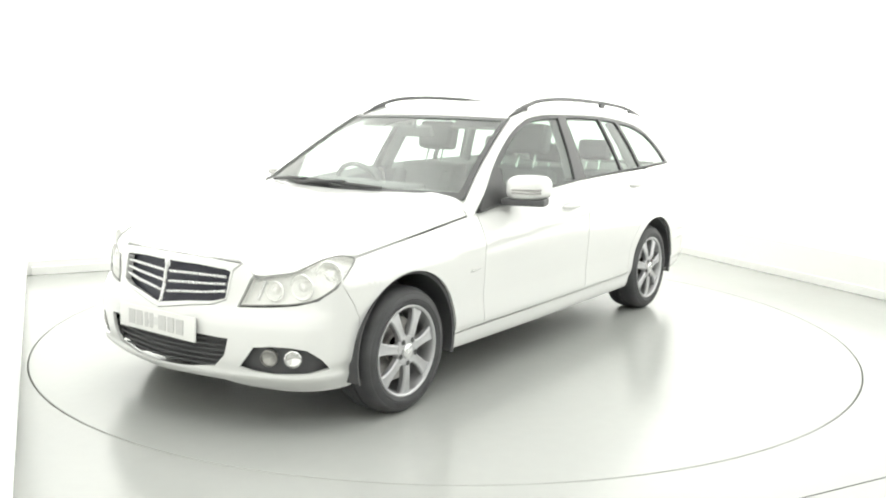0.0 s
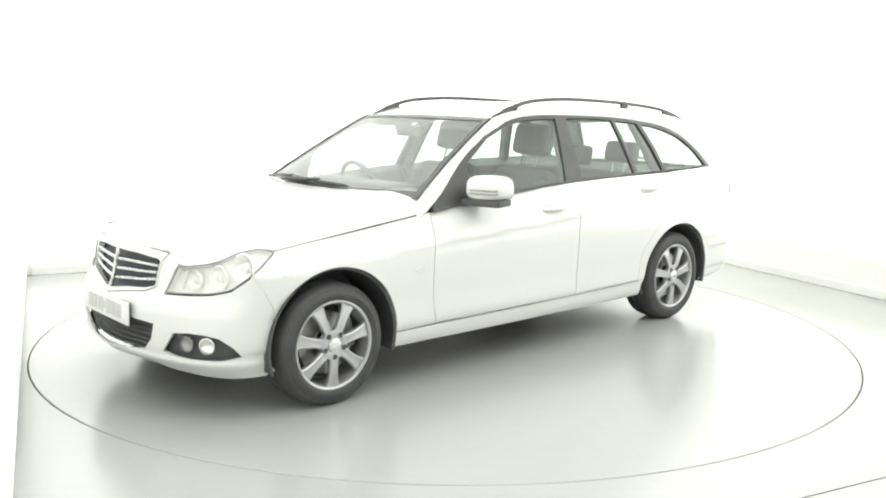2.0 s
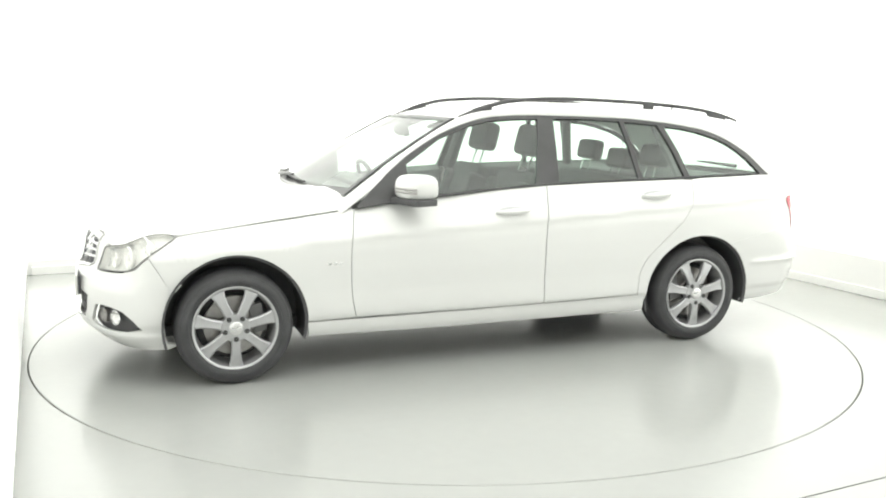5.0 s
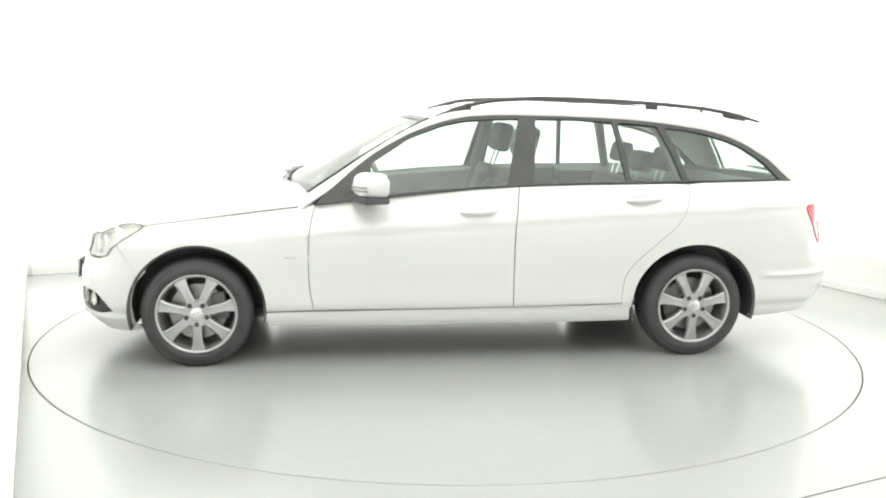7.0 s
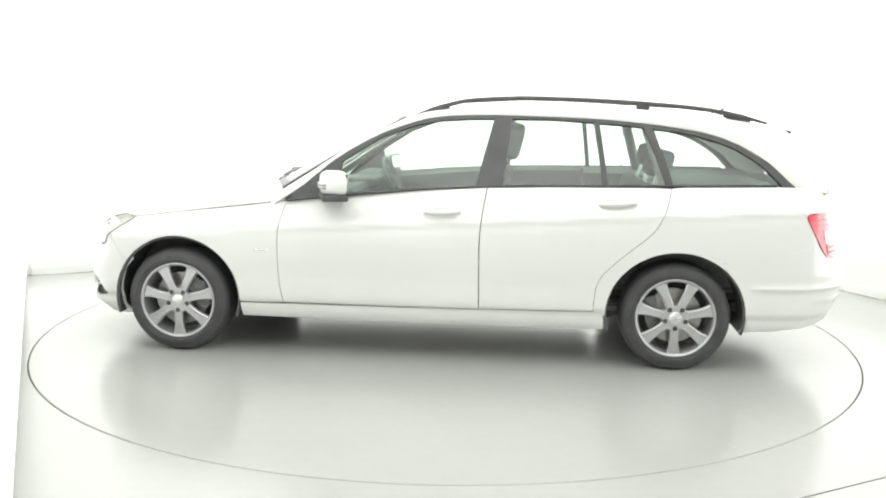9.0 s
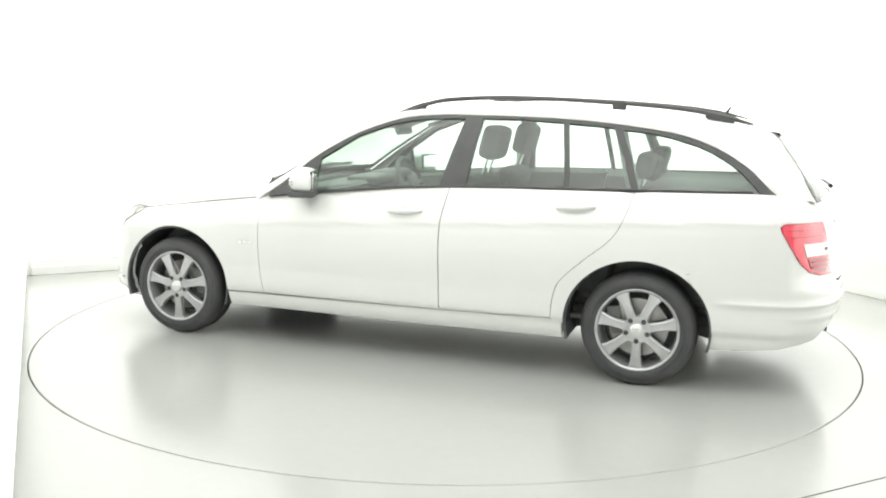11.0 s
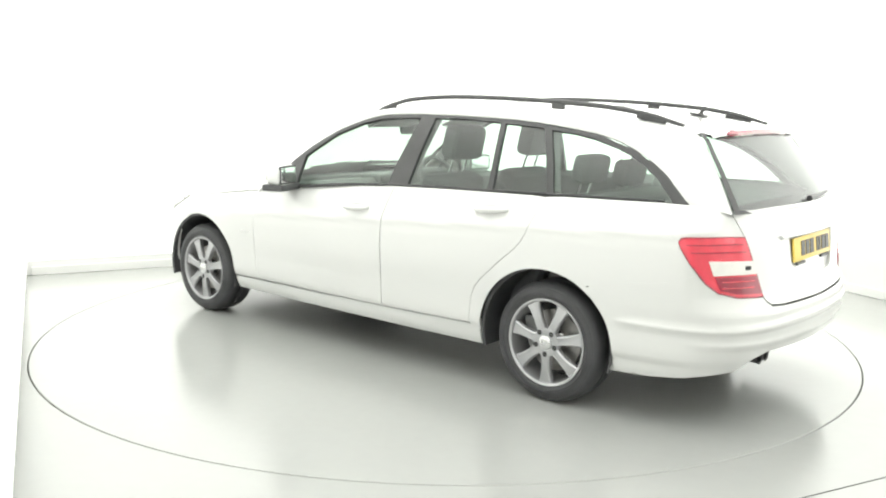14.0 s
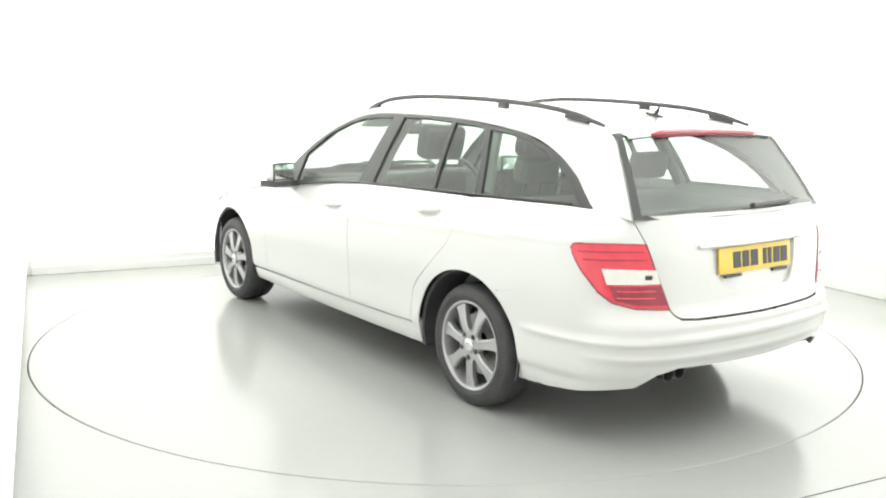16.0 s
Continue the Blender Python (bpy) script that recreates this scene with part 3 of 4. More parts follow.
# headlights
for s in (False, True):
    hl = part("headlight", sheet(inset_polygon(HEADLIGHT, .003), shell, lift=-.032, thick=-.029, gap=0), LAMP_SHELL, car, "large clear headlight", mirrored=s)
    bm = sheet(HEADLIGHT, shell, thick=.004, gap=.001)
    lens = part("headlight_lens", bm, LENS, hl, "clear moulded lens", mirrored=s)
    lens.visible_shadow = False
    bm = bmesh.new()
    loop = [tuple(shell(u, z) + np.array([0.002, 0.002, 0])) for u, z in refine(inset_polygon(HEADLIGHT, .003), .03)]
    tube(bm, loop + loop[:1], .0032, 6)
    part("headlight_seal", bm, material("grey_seal", (.24, .24, .235), .5) if "grey_seal" not in bpy.data.materials else bpy.data.materials["grey_seal"], hl, "dark thin seal", mirrored=s)
    for u, z, r in ((.855, .688, .066), (.72, .640, .058), (.585, .622, .046)):
        c = Vector(shell(u, z))
        n = Vector((1, .25, 0)).normalized()
        m = Matrix.Translation(c - n * .046) @ Vector((0, 1, 0)).rotation_difference(n).to_matrix().to_4x4()
        bm = bmesh.new()
        lathe(bm, [(r, .03), (r * .93, .036), (r * .86, .028), (r * .62, .006), (r * .42, -.004), (r * .38, .02), (r * .25, .03), (.001, .034)], 32)
        bmesh.ops.transform(bm, matrix=m, verts=bm.verts)
        part("headlight_reflector", bm, REFLECTOR, hl, "round chrome reflector", mirrored=s)
    bm = bmesh.new()
    tube(bm, [tuple(shell(u, z) - np.array([.03, .02, 0])) for u, z in ((.50, .655), (.56, .672), (.64, .684), (.72, .70))], .008, 6)
    part("lamp_strip", bm, SATIN, hl, mirrored=s)
    bm = bmesh.new()
    tube(bm, [tuple(shell(u, z) - np.array([.03, .01, 0])) for u, z in ((.535, .66), (.515, .61), (.50, .575))], .009, 6)
    part("lamp_divider", bm, SATIN, hl, mirrored=s)

# bonnet
nose = [(HOOD_NOSE[i][1], HOOD_NOSE[i][0]) for i in range(len(HOOD_NOSE) - 1)]
hood_half = [(q[0], q[1]) for q in nose] + [(1.632, .748), (1.4, .764), (1.14, .774), (.9, .778), (.765, .779), (.778, .737), (.806, .69), (.826, .645), (.856, .575), (.888, .48), (.938, .25), (.955, 0)]
hood_loop = hood_half + [(x, -y) for x, y in reversed(hood_half) if y > 1e-6]
part("bonnet", sheet(hood_loop, hood, step=.05, gap=.0012), PAINT, car, "long white bonnet")
# black bar in place of the shade in the gap above the grille
bm = bmesh.new()
tube(bm, [tuple(shell(u, lerp([(0, .742), (.2, .739), (.421, .727)], abs(u)) + .001) + np.array([.004, 0, 0])) for u in np.linspace(-.418, .418, 25)], .0042, 6)
part("bonnet_gap_shade", bm, TRIM, car, "thin black bar for the shaded gap between bonnet and grille")
bm = bmesh.new()
ring = [(1.955, .026 * math.cos(a), .782 + .026 * math.sin(a)) for a in np.linspace(-math.pi / 2, 1.5 * math.pi, 20)]
tube(bm, ring, .0025, 6)
tube(bm, [(1.955, 0, .744), (1.955, 0, .758)], .006, 8)
part("bonnet_ornament", bm, CHROME, car, "small plain ring ornament on the bonnet")

# cowl under the windscreen
bm = bmesh.new()
pts = []
for i in range(21):
    s = -1 + i / 10
    e = screen(s * .93, 0, 0, 5, .18, .075, .012)
    pts.append([bm.verts.new((e[0] + .06 * (1 - abs(s) ** 3), e[1], e[2] - .03)), bm.verts.new((e[0] + .01, e[1], e[2] - .002)), bm.verts.new((e[0] - .06, e[1], e[2] - .03)), bm.verts.new((e[0] - .06, e[1], e[2] - .12))])
for a, b in zip(pts, pts[1:]):
    for k in range(3):
        bm.faces.new((a[k], a[k + 1], b[k + 1], b[k]))
part("cowl", bm, TRIM, car, "black plastic scuttle panel")

# pillars and roof frame, roof, screens


def strip_mesh(n=120, m=8, thick=.02):
    bm = bmesh.new()
    g = [[bm.verts.new(frame_strip(14 * i / n, j / m)) for j in range(m + 1)] for i in range(n + 1)]
    # the foot of the pillar runs on under the bonnet and the wing
    g.insert(0, [bm.verts.new(v.co + Vector((.045, -.012 + .018 * j / m, -.035))) for j, v in enumerate(g[0])])
    n += 1
    for i in range(n):
        for j in range(m):
            bm.faces.new((g[i][j], g[i][j + 1], g[i + 1][j + 1], g[i + 1][j]))
    bmesh.ops.recalc_face_normals(bm, faces=bm.faces)
    if sum((f.normal.y for f in bm.faces)) < 0:
        bmesh.ops.reverse_faces(bm, faces=bm.faces)
    for row in (0, m):
        back = [bm.verts.new(v[row].co + Vector((0, -.02, -.01))) for v in g]
        for i in range(n):
            bm.faces.new((g[i][row], g[i + 1][row], back[i + 1], back[i]))
    return bm


both("side_frame", strip_mesh, PAINT, car, "white pillars and roof side")
roof_half = [(-1.96, .0), (-1.955, .3), (-1.945, .545)] + [(e[0], e[1] - .002) for e in EDGE_B[10:4:-1]] + [(.155, .4), (.18, .2), (.185, 0)]
part("roof", sheet(roof_half + [(x, -y) for x, y in reversed(roof_half) if y > 1e-6], roof, step=.06, thick=.02, gap=0), PAINT, car, "white roof panel")


def screen_mesh(t0, t1, low, high, rise, ns=28, nt=12, s0=-.985, s1=.985, a=0.0, b=1.0):
    bm = bmesh.new()
    g = [[bm.verts.new(screen(s0 + (s1 - s0) * i / ns, a + (b - a) * j / nt, t0, t1, low, high, rise)) for j in range(nt + 1)] for i in range(ns + 1)]
    for i in range(ns):
        for j in range(nt):
            bm.faces.new((g[i][j], g[i + 1][j], g[i + 1][j + 1], g[i][j + 1]))
    return bm


WS = (0, 5, .18, .075, .012)
RS = (14, 11, -.10, -.035, .022)
windscreen = part("windscreen", screen_mesh(*WS), SCREEN, car, "clear sloping windscreen")
windscreen.visible_shadow = False


def band(args, a0, a1, s0, s1, lift):
    bm = screen_mesh(*args, ns=30, nt=3, s0=s0, s1=s1, a=a0, b=a1)
    bmesh.ops.translate(bm, verts=bm.verts, vec=lift)
    return bm


part("screen_border_top", band(WS, .945, 1.0, -.985, .985, (.002, 0, .003)), TRIM, windscreen, "black printed edge")
part("screen_border_bottom", band(WS, 0, .085, -.985, .985, (.002, 0, .003)), TRIM, windscreen, "black printed edge")
for sgn in (1, -1):
    bm = screen_mesh(*WS, ns=3, nt=20, s0=min(sgn * .945, sgn * .997), s1=max(sgn * .945, sgn * .997))
    bmesh.ops.translate(bm, verts=bm.verts, vec=(.002, 0, .003))
    part("screen_border_side", bm, TRIM, windscreen, "black printed edge")

for sgn in (1, -1):
    bm = bmesh.new()
    tube(bm, [tuple(screen(sgn * .984, t, *WS) + np.array([.002, 0, .003])) for t in np.linspace(.01, .99, 24)], .007, 6)
    part("screen_seal", bm, TRIM, windscreen, "black rubber seal")

# side windows in a black surround
DLO = [(.752, .869)] + belt(.752, -1.99, 24, .002) + [(-2.010, .990)] + EDGE_A[13:0:-1]
W_FRONT = [(.462, .916), (.452, 1.088), (.241, 1.222), (.057, 1.289), (-.066, 1.315), (-.22, 1.327), (-.375, 1.330), (-.33, 1.15), (-.288, .972), (.0, .959)]
W_REAR = [(-.437, .980), (-.455, 1.15), (-.475, 1.331), (-.7, 1.331), (-.918, 1.318), (-.945, 1.15), (-.966, .991), (-.7, .988)]
W_FIX = [(-.997, .991), (-.975, 1.15), (-.950, 1.315), (-1.10, 1.305), (-1.185, 1.296), (-1.25, 1.15), (-1.303, .994)]
W_CARGO = [(-1.342, .994), (-1.295, 1.14), (-1.232, 1.289), (-1.36, 1.277), (-1.473, 1.256), (-1.60, 1.220), (-1.68, 1.188), (-1.77, 1.135), (-1.83, 1.09), (-1.90, 1.02), (-1.925, .990), (-1.6, .995)]
for s in (False, True):
    trim = part("window_surround", sheet(DLO, flank, holes=[W_FRONT, W_REAR, W_FIX, W_CARGO], thick=.02, gap=.0005, lift=.001), TRIM, car, "black window surround and pillars", mirrored=s)
    for nm, w in (("front_side_window", W_FRONT), ("rear_side_window", W_REAR), ("small_fixed_window", W_FIX), ("cargo_window", W_CARGO)):
        pane = part(nm, sheet(inset_polygon(w, -.008), flank, thick=0, gap=0, lift=-.008), GLASS, car, "green tinted side window", mirrored=s)
        pane.visible_shadow = False
    bm = bmesh.new()
    tube(bm, [tuple(flank(x, z) + np.array([0, .005, 0])) for x, z in [(.745, .872)] + belt(.745, -1.99, 26, .006)], .006, 6)
    part("window_sill_strip", bm, TRIM, car, "thin black weather strip", mirrored=s)
    part("pillar_trim", sheet([(.735, .876), (.475, .921), (.468, 1.078)], flank, thick=0, gap=.002, lift=-.026), HEADLINER, car, "pale inner pillar trim", mirrored=s)
    # door mirror
    mirror = part("door_mirror", bmesh.new(), PAINT, car, "white door mirror with grey indicator lines", mirrored=s)
    bm = bmesh.new()
    bmesh.ops.create_uvsphere(bm, u_segments=28, v_segments=18, radius=1)
    for v in bm.verts:
        x, y, z = v.co
        k = lambda a: math.copysign(abs(a) ** .62, a)
        v.co = Vector((k(x) * .085 * (1 - .12 * z), k(y) * .097, k(z) * .066))
        v.co.x = max(v.co.x, -.055)
        v.co.x += -.34 * v.co.y
    bmesh.ops.transform(bm, matrix=Matrix.Translation((.456, .912, .984)), verts=bm.verts)
    bm.to_mesh(mirror.data) if not s else None
    if s:
        bmesh.ops.scale(bm, vec=(1, -1, 1), verts=bm.verts)
        bmesh.ops.reverse_faces(bm, faces=bm.faces)
        bm.to_mesh(mirror.data)
    bm.free()
    for p in mirror.data.polygons:
        p.use_smooth = True
    bm = bmesh.new()
    rbox(bm, (.012, .172, .104), Matrix.Translation((.402, .912, .984)) @ pose(0, 0, 0, 0, 0, 18), .005)
    part("mirror_rim", bm, PLASTIC, mirror, "black rim of the mirror", mirrored=s)
    bm = bmesh.new()
    rbox(bm, (.006, .152, .088), Matrix.Translation((.395, .910, .984)) @ pose(0, 0, 0, 0, 0, 18), .002)
    part("mirror_glass", bm, CHROME, mirror, "mirror glass", mirrored=s)
    bm = bmesh.new()
    rbox(bm, (.135, .225, .036), Matrix.Translation((.468, .897, .909)) @ pose(0, 0, 0, 0, 0, 18), .008)
    part("mirror_base", bm, PLASTIC, mirror, "black mirror foot", mirrored=s)
    bm = bmesh.new()
    tube(bm, [(.535, .79, .900), (.51, .83, .910), (.47, .895, .925)], .030, 8, .6)
    part("mirror_arm", bm, PLASTIC, mirror, mirrored=s)
    bm = bmesh.new()
    for z in (.977, .960):
        tube(bm, [(.542 - .34 * (y - .912) - .3 * max(0, y - .96) - .8 * max(0, y - .985), y, z) for y in np.linspace(.865, 1.0, 10)], .006, 6)
    part("mirror_indicator", bm, DISC, mirror, "grey indicator lines", mirrored=s)
    # door handles
    for (x0, x1), z0, z1 in (((-.021, -.215), .834, .842), ((-.948, -1.144), .898, .910)):
        c0, c1 = Vector(shell(us(x0), z0)), Vector(shell(us(x1), z1))
        handle = bmesh.new()
        pts = [c0 + (c1 - c0) * f + Vector((0, .004 + .030 * math.sin(math.pi * f) ** .5, 0)) for f in np.linspace(0, 1, 12)]
        tube(handle, pts, [.009 + .008 * math.sin(math.pi * f) for f in np.linspace(0, 1, 12)], 8, 1.0)
        hob = part("door_handle", handle, PAINT, doors[0 if x0 > -.5 else 1][1 if s else 0], "white bar handle over a scooped recess", mirrored=s)
        # grey metal bulge stands in for the shade in the scooped recess
        cup = bmesh.new()
        mid = (c0 + c1) / 2
        bmesh.ops.create_uvsphere(cup, u_segments=20, v_segments=10, radius=1)
        bmesh.ops.transform(cup, matrix=Matrix.Translation(mid + Vector((0, -.004, -.006))) @ Matrix.Diagonal((.092, .010, .030, 1)), verts=cup.verts)
        part("recess_shade", cup, ALLOY, doors[0 if x0 > -.5 else 1][1 if s else 0], mirrored=s)
    # badge on the fender
    bm = bmesh.new()
    for k, (x, l) in enumerate(((.905, .02), (.875, .02), (.845, .02))):
        p = shell(us(x), .598)
        rbox(bm, (l, .004, .011), Matrix.Translation((x, p[1] + .002, .598)), .001, 1)
    part("fender_badge", bm, SATIN, car, "small silver badge bars", mirrored=s)
    # roof rail: a bar on three feet
    rail = [(.09, 1.338), (-.02, 1.372), (-.12, 1.404), (-.224, 1.427), (-.40, 1.441), (-.62, 1.446), (-1.01, 1.436), (-1.33, 1.417), (-1.53, 1.398), (-1.69, 1.371), (-1.865, 1.327)]
    pts = [tuple(q) for q in spline([(x, .545 - .042 * smooth01(-x, 0, 1.2), z) for x, z in rail], 5)]
    bm = bmesh.new()
    tube(bm, pts, [.0125 * min(1, .35 + i / 6, .6 + (len(pts) - 1 - i) / 9) for i in range(len(pts))], 8, 1.0)
    ro = part("roof_rail", bm, TRIM, car, "black roof rail", mirrored=s)
    for x, z, w in ((-.06, 1.380, .12), (-1.19, 1.410, .075), (-1.70, 1.352, .15)):
        bm = bmesh.new()
        rbox(bm, (w, .020, .040 if x > -1.5 else .030), Matrix.Translation((x, .543 if x > -.5 else .504, z)) @ pose(0, 0, 0, 0, {-.06: 17, -1.19: -3, -1.70: -15}[x], 0), .008)
        part("rail_foot", bm, TRIM, ro, mirrored=s)

# wipers
for y0, y1, x0 in ((-.26, .29, .0), (-.50, -.06, .03)):
    bm = bmesh.new()
    pts = []
    for i in range(12):
        f = i / 11
        y = y0 + (y1 - y0) * f
        e = screen(y / .72, .07 + .035 * (1 - f), 0, 5, .18, .075, .012)
        pts.append((e[0] + .012, e[1], e[2] + .014))
    tube(bm, pts, [.006] + [.011] * 9 + [.009, .006], 6)
    w = part("front_wiper", bm, TRIM, car, "black wiper parked at the foot of the windscreen")
    bm = bmesh.new()
    tube(bm, [(pts[0][0] + .05, pts[0][1] - .05, pts[0][2] - .015), (pts[3][0] + .035, pts[3][1], pts[3][2] + .004), (pts[6][0], pts[6][1], pts[6][2] + .012)], .009, 6)
    part("wiper_arm", bm, TRIM, w)
bm = bmesh.new()
tube(bm, [(-1.70, 0, 1.36), (-1.715, 0, 1.385), (-1.735, 0, 1.418)], [.016, .010, .004], 10)
rbox(bm, (.085, .04, .012), Matrix.Translation((-1.70, 0, 1.372)) @ pose(0, 0, 0, 0, -12, 0), .005)
part("roof_antenna", bm, TRIM, car, "short black roof aerial")

# tailgate
gate_half = [(0, .984), (.4, .984), (.722, .976), (.686, .93), (.640, .864), (.587, .738), (.528, .602), (.512, .582), (.480, .566), (.40, .560), (.193, .558), (0, .556)]
RECESS = [(0, .842), (.298, .836), (.285, .74), (.258, .668), (.225, .650), (0, .646)]
tailgate = part("tailgate", sheet(mirror_loop(gate_half), shell_rear, holes=[mirror_loop(RECESS)], thick=.02), PAINT, car, "white tailgate")
part("plate_recess", sheet(inset_polygon(mirror_loop(RECESS), -.004), shell_rear, lift=-.016, thick=0, gap=0), PAINT, tailgate)
rear_glass = part("rear_window", screen_mesh(*RS), REAR_GLASS, car, "green tinted rear window")
rear_glass.visible_shadow = False
for a0, a1 in ((0, .04), (.95, 1.0)):
    part("rear_window_border", band(RS, a0, a1, -.985, .985, (-.003, 0, .001)), TRIM, rear_glass, "black printed edge")
for sgn in (1, -1):
    bm = screen_mesh(*RS, ns=3, nt=16, s0=min(sgn * .93, sgn * .985), s1=max(sgn * .93, sgn * .985), b=.96)
    bmesh.ops.translate(bm, verts=bm.verts, vec=(-.003, 0, .001))
    part("rear_window_border", bm, TRIM, rear_glass, "black printed edge")
plate, pm = number_plate("rear_number_plate", (-2.304, 0, .778), -1, -7, .50, .111, PLATE_YELLOW, INK, [(-y, w) for y, w in MARKS], "yellow rear number plate with dark bars")
for y in (-.16, .17):
    bm = bmesh.new()
    rbox(bm, (.012, .11, .012), pm @ Matrix.Translation((0, y, -.066)), .002, 1)
    part("plate_clip", bm, INK, plate)
bm = bmesh.new()
pts = [tuple(shell_rear(w, .848) + np.array([-.006, 0, 0])) for w in np.linspace(-.375, .375, 20)]
tube(bm, pts, .009, 8)
part("tailgate_strip", bm, SATIN, tailgate, "slim bright grip strip over the plate")
bm = bmesh.new()
sp = []
for i in range(25):
    y = -.50 + 1.0 * i / 24
    e = -.02 * (1 - (abs(y) / .5) ** 3)
    sp.append([bm.verts.new(p) for p in ((-1.94, y, roof(-1.95, y)[2] + .002), (-1.995 + e, y, 1.310 - .022 * (abs(y) / .5) ** 2), (-2.0 + e, y, 1.298 - .022 * (abs(y) / .5) ** 2), (-1.96, y, 1.286 - .022 * (abs(y) / .5) ** 2))])
for a, b in zip(sp, sp[1:]):
    for k in range(3):
        bm.faces.new((a[k], b[k], b[k + 1], a[k + 1]))
spoiler = part("roof_spoiler", bm, PAINT, car, "white lip over the rear window")
bm = bmesh.new()
tube(bm, [(-2.008 - .012 * (1 - (y / .36) ** 2), y, 1.300 - .008 * (y / .36) ** 2) for y in np.linspace(-.37, .37, 20)], [.006] + [.016] * 18 + [.006], 8, 1.0)
part("high_brake_lamp", bm, DARK_RED, spoiler, "dark red high brake lamp")
bm = bmesh.new()
tube(bm, [tuple(np.array(screen(s, .06 + .03 * i / 9, *RS)) + np.array([-.022, 0, .01])) for i, s in enumerate(np.linspace(.02, .02 - .62, 10))], [.014, .013, .012, .011, .01, .01, .009, .008, .006, .004], 8)
part("rear_wiper", bm, TRIM, tailgate, "black rear wiper")

# tail lamps
BAND = [(.846, .771), (.72, .768), (.600, .765), (.578, .709), (.70, .708), (.822, .708)]
for s in (False, True):
    lamp = part("tail_lamp", sheet(back_of(TAIL), shell, thick=.03, gap=.003, lift=.004), RED, car, "red tail lamp with a white band", mirrored=s)
    part("clear_band", sheet(back_of(BAND), shell, thick=.006, gap=0, lift=.0075), CLEAR_BAND, lamp, "white reversing light band", mirrored=s)
    part("lower_lens", sheet(back_of([(.812, .700), (.58, .700), (.545, .622), (.694, .626), (.784, .645)]), shell, thick=.006, gap=0, lift=.007), DARK_RED, lamp, "dark red lower lens", mirrored=s)
    bm = bmesh.new()
    for z in (.682, .655):
        tube(bm, [tuple(shell(LENGTH - w, z) * 1.0 + np.array([-.010, .008, 0])) for w in np.linspace(.60, .78, 8)], .003, 6)
    part("lens_rib", bm, RED, lamp, mirrored=s)
    bm = bmesh.new()
    for z, w0, w1 in ((.838, .658, .945), (.806, .645, .925)):
        tube(bm, [tuple(shell(LENGTH - w, z) + np.array([-.0045, .0035, 0])) for w in np.linspace(w0, w1, 12)], .0022, 5)
    part("upper_lens_rib", bm, DARK_RED, lamp, mirrored=s)
    bm = bmesh.new()
    loop = [tuple(shell(LENGTH - w, z) + np.array([-.0015, .0015, 0])) for w, z in refine(TAIL, .03)]
    tube(bm, loop + loop[:1], .0034, 6)
    part("tail_lamp_seal", bm, DARK_RED, lamp, "dark red edge of the lens", mirrored=s)
    bm = bmesh.new()
    p = shell(LENGTH - .635, .737)
    rbox(bm, (.004, .03, .018), Matrix.Translation(Vector(p) + Vector((-.007, .0035, 0))) @ pose(0, 0, 0, 0, 0, -28), .001, 1)
    part("reversing_bulb", bm, INK, lamp, mirrored=s)

# rear bumper
rb_half = [(0, .550), (.193, .552), (.40, .554), (.485, .560), (.516, .580), (.534, .602), (.694, .609), (.794, .631), (.854, .672), (.893, .714), (.987, .671), (1.15, .653)] + [(LENGTH - us(-1.60), .600)] \
    + [(LENGTH - us(x), z) for x, z in arc(RW, .305, R_R, 180 - 46 + 2, 180 + 8, 10, FLAT_R)] + [(LENGTH - us(-1.715), .225), (1.10, .232), (.908, .252), (.671, .276), (.58, .334), (.478, .358), (.163, .352), (0, .350)]
rear_bumper = part("rear_bumper", sheet(mirror_loop(rb_half), shell_rear, gap=.0003, thick=.006, step=.016), PAINT, car, "white rear bumper")
bm = bmesh.new()
rbox(bm, (.16, 1.02, .07), Matrix.Translation((-2.17, 0, .375)), .03)
part("bumper_insert", bm, PLASTIC, rear_bumper, "dark insert under the rear bumper")
for y in (.43, .50):
    bm = bmesh.new()
    lathe(bm, [(.026, -.12), (.030, .100), (.033, .106), (.029, .105), (.024, -.05), (.001, -.05)], 24)
    bmesh.ops.transform(bm, matrix=Matrix.Translation((-2.175, y, .330)) @ pose(0, 0, 0, 0, 0, 90), verts=bm.verts)
    part("exhaust_pipe", bm, TRIM, car, "round dark exhaust tip")

both("quarter_joint", lambda: sheet(back_of([(.90, .745), (1.0, .70), (1.15, .68), (LENGTH - us(-1.615), .615), (LENGTH - us(-1.645), .575), (1.15, .63), (1.0, .64), (.88, .69)]), shell, lift=-.0012, thick=0, gap=0), PAINT, rear_bumper)

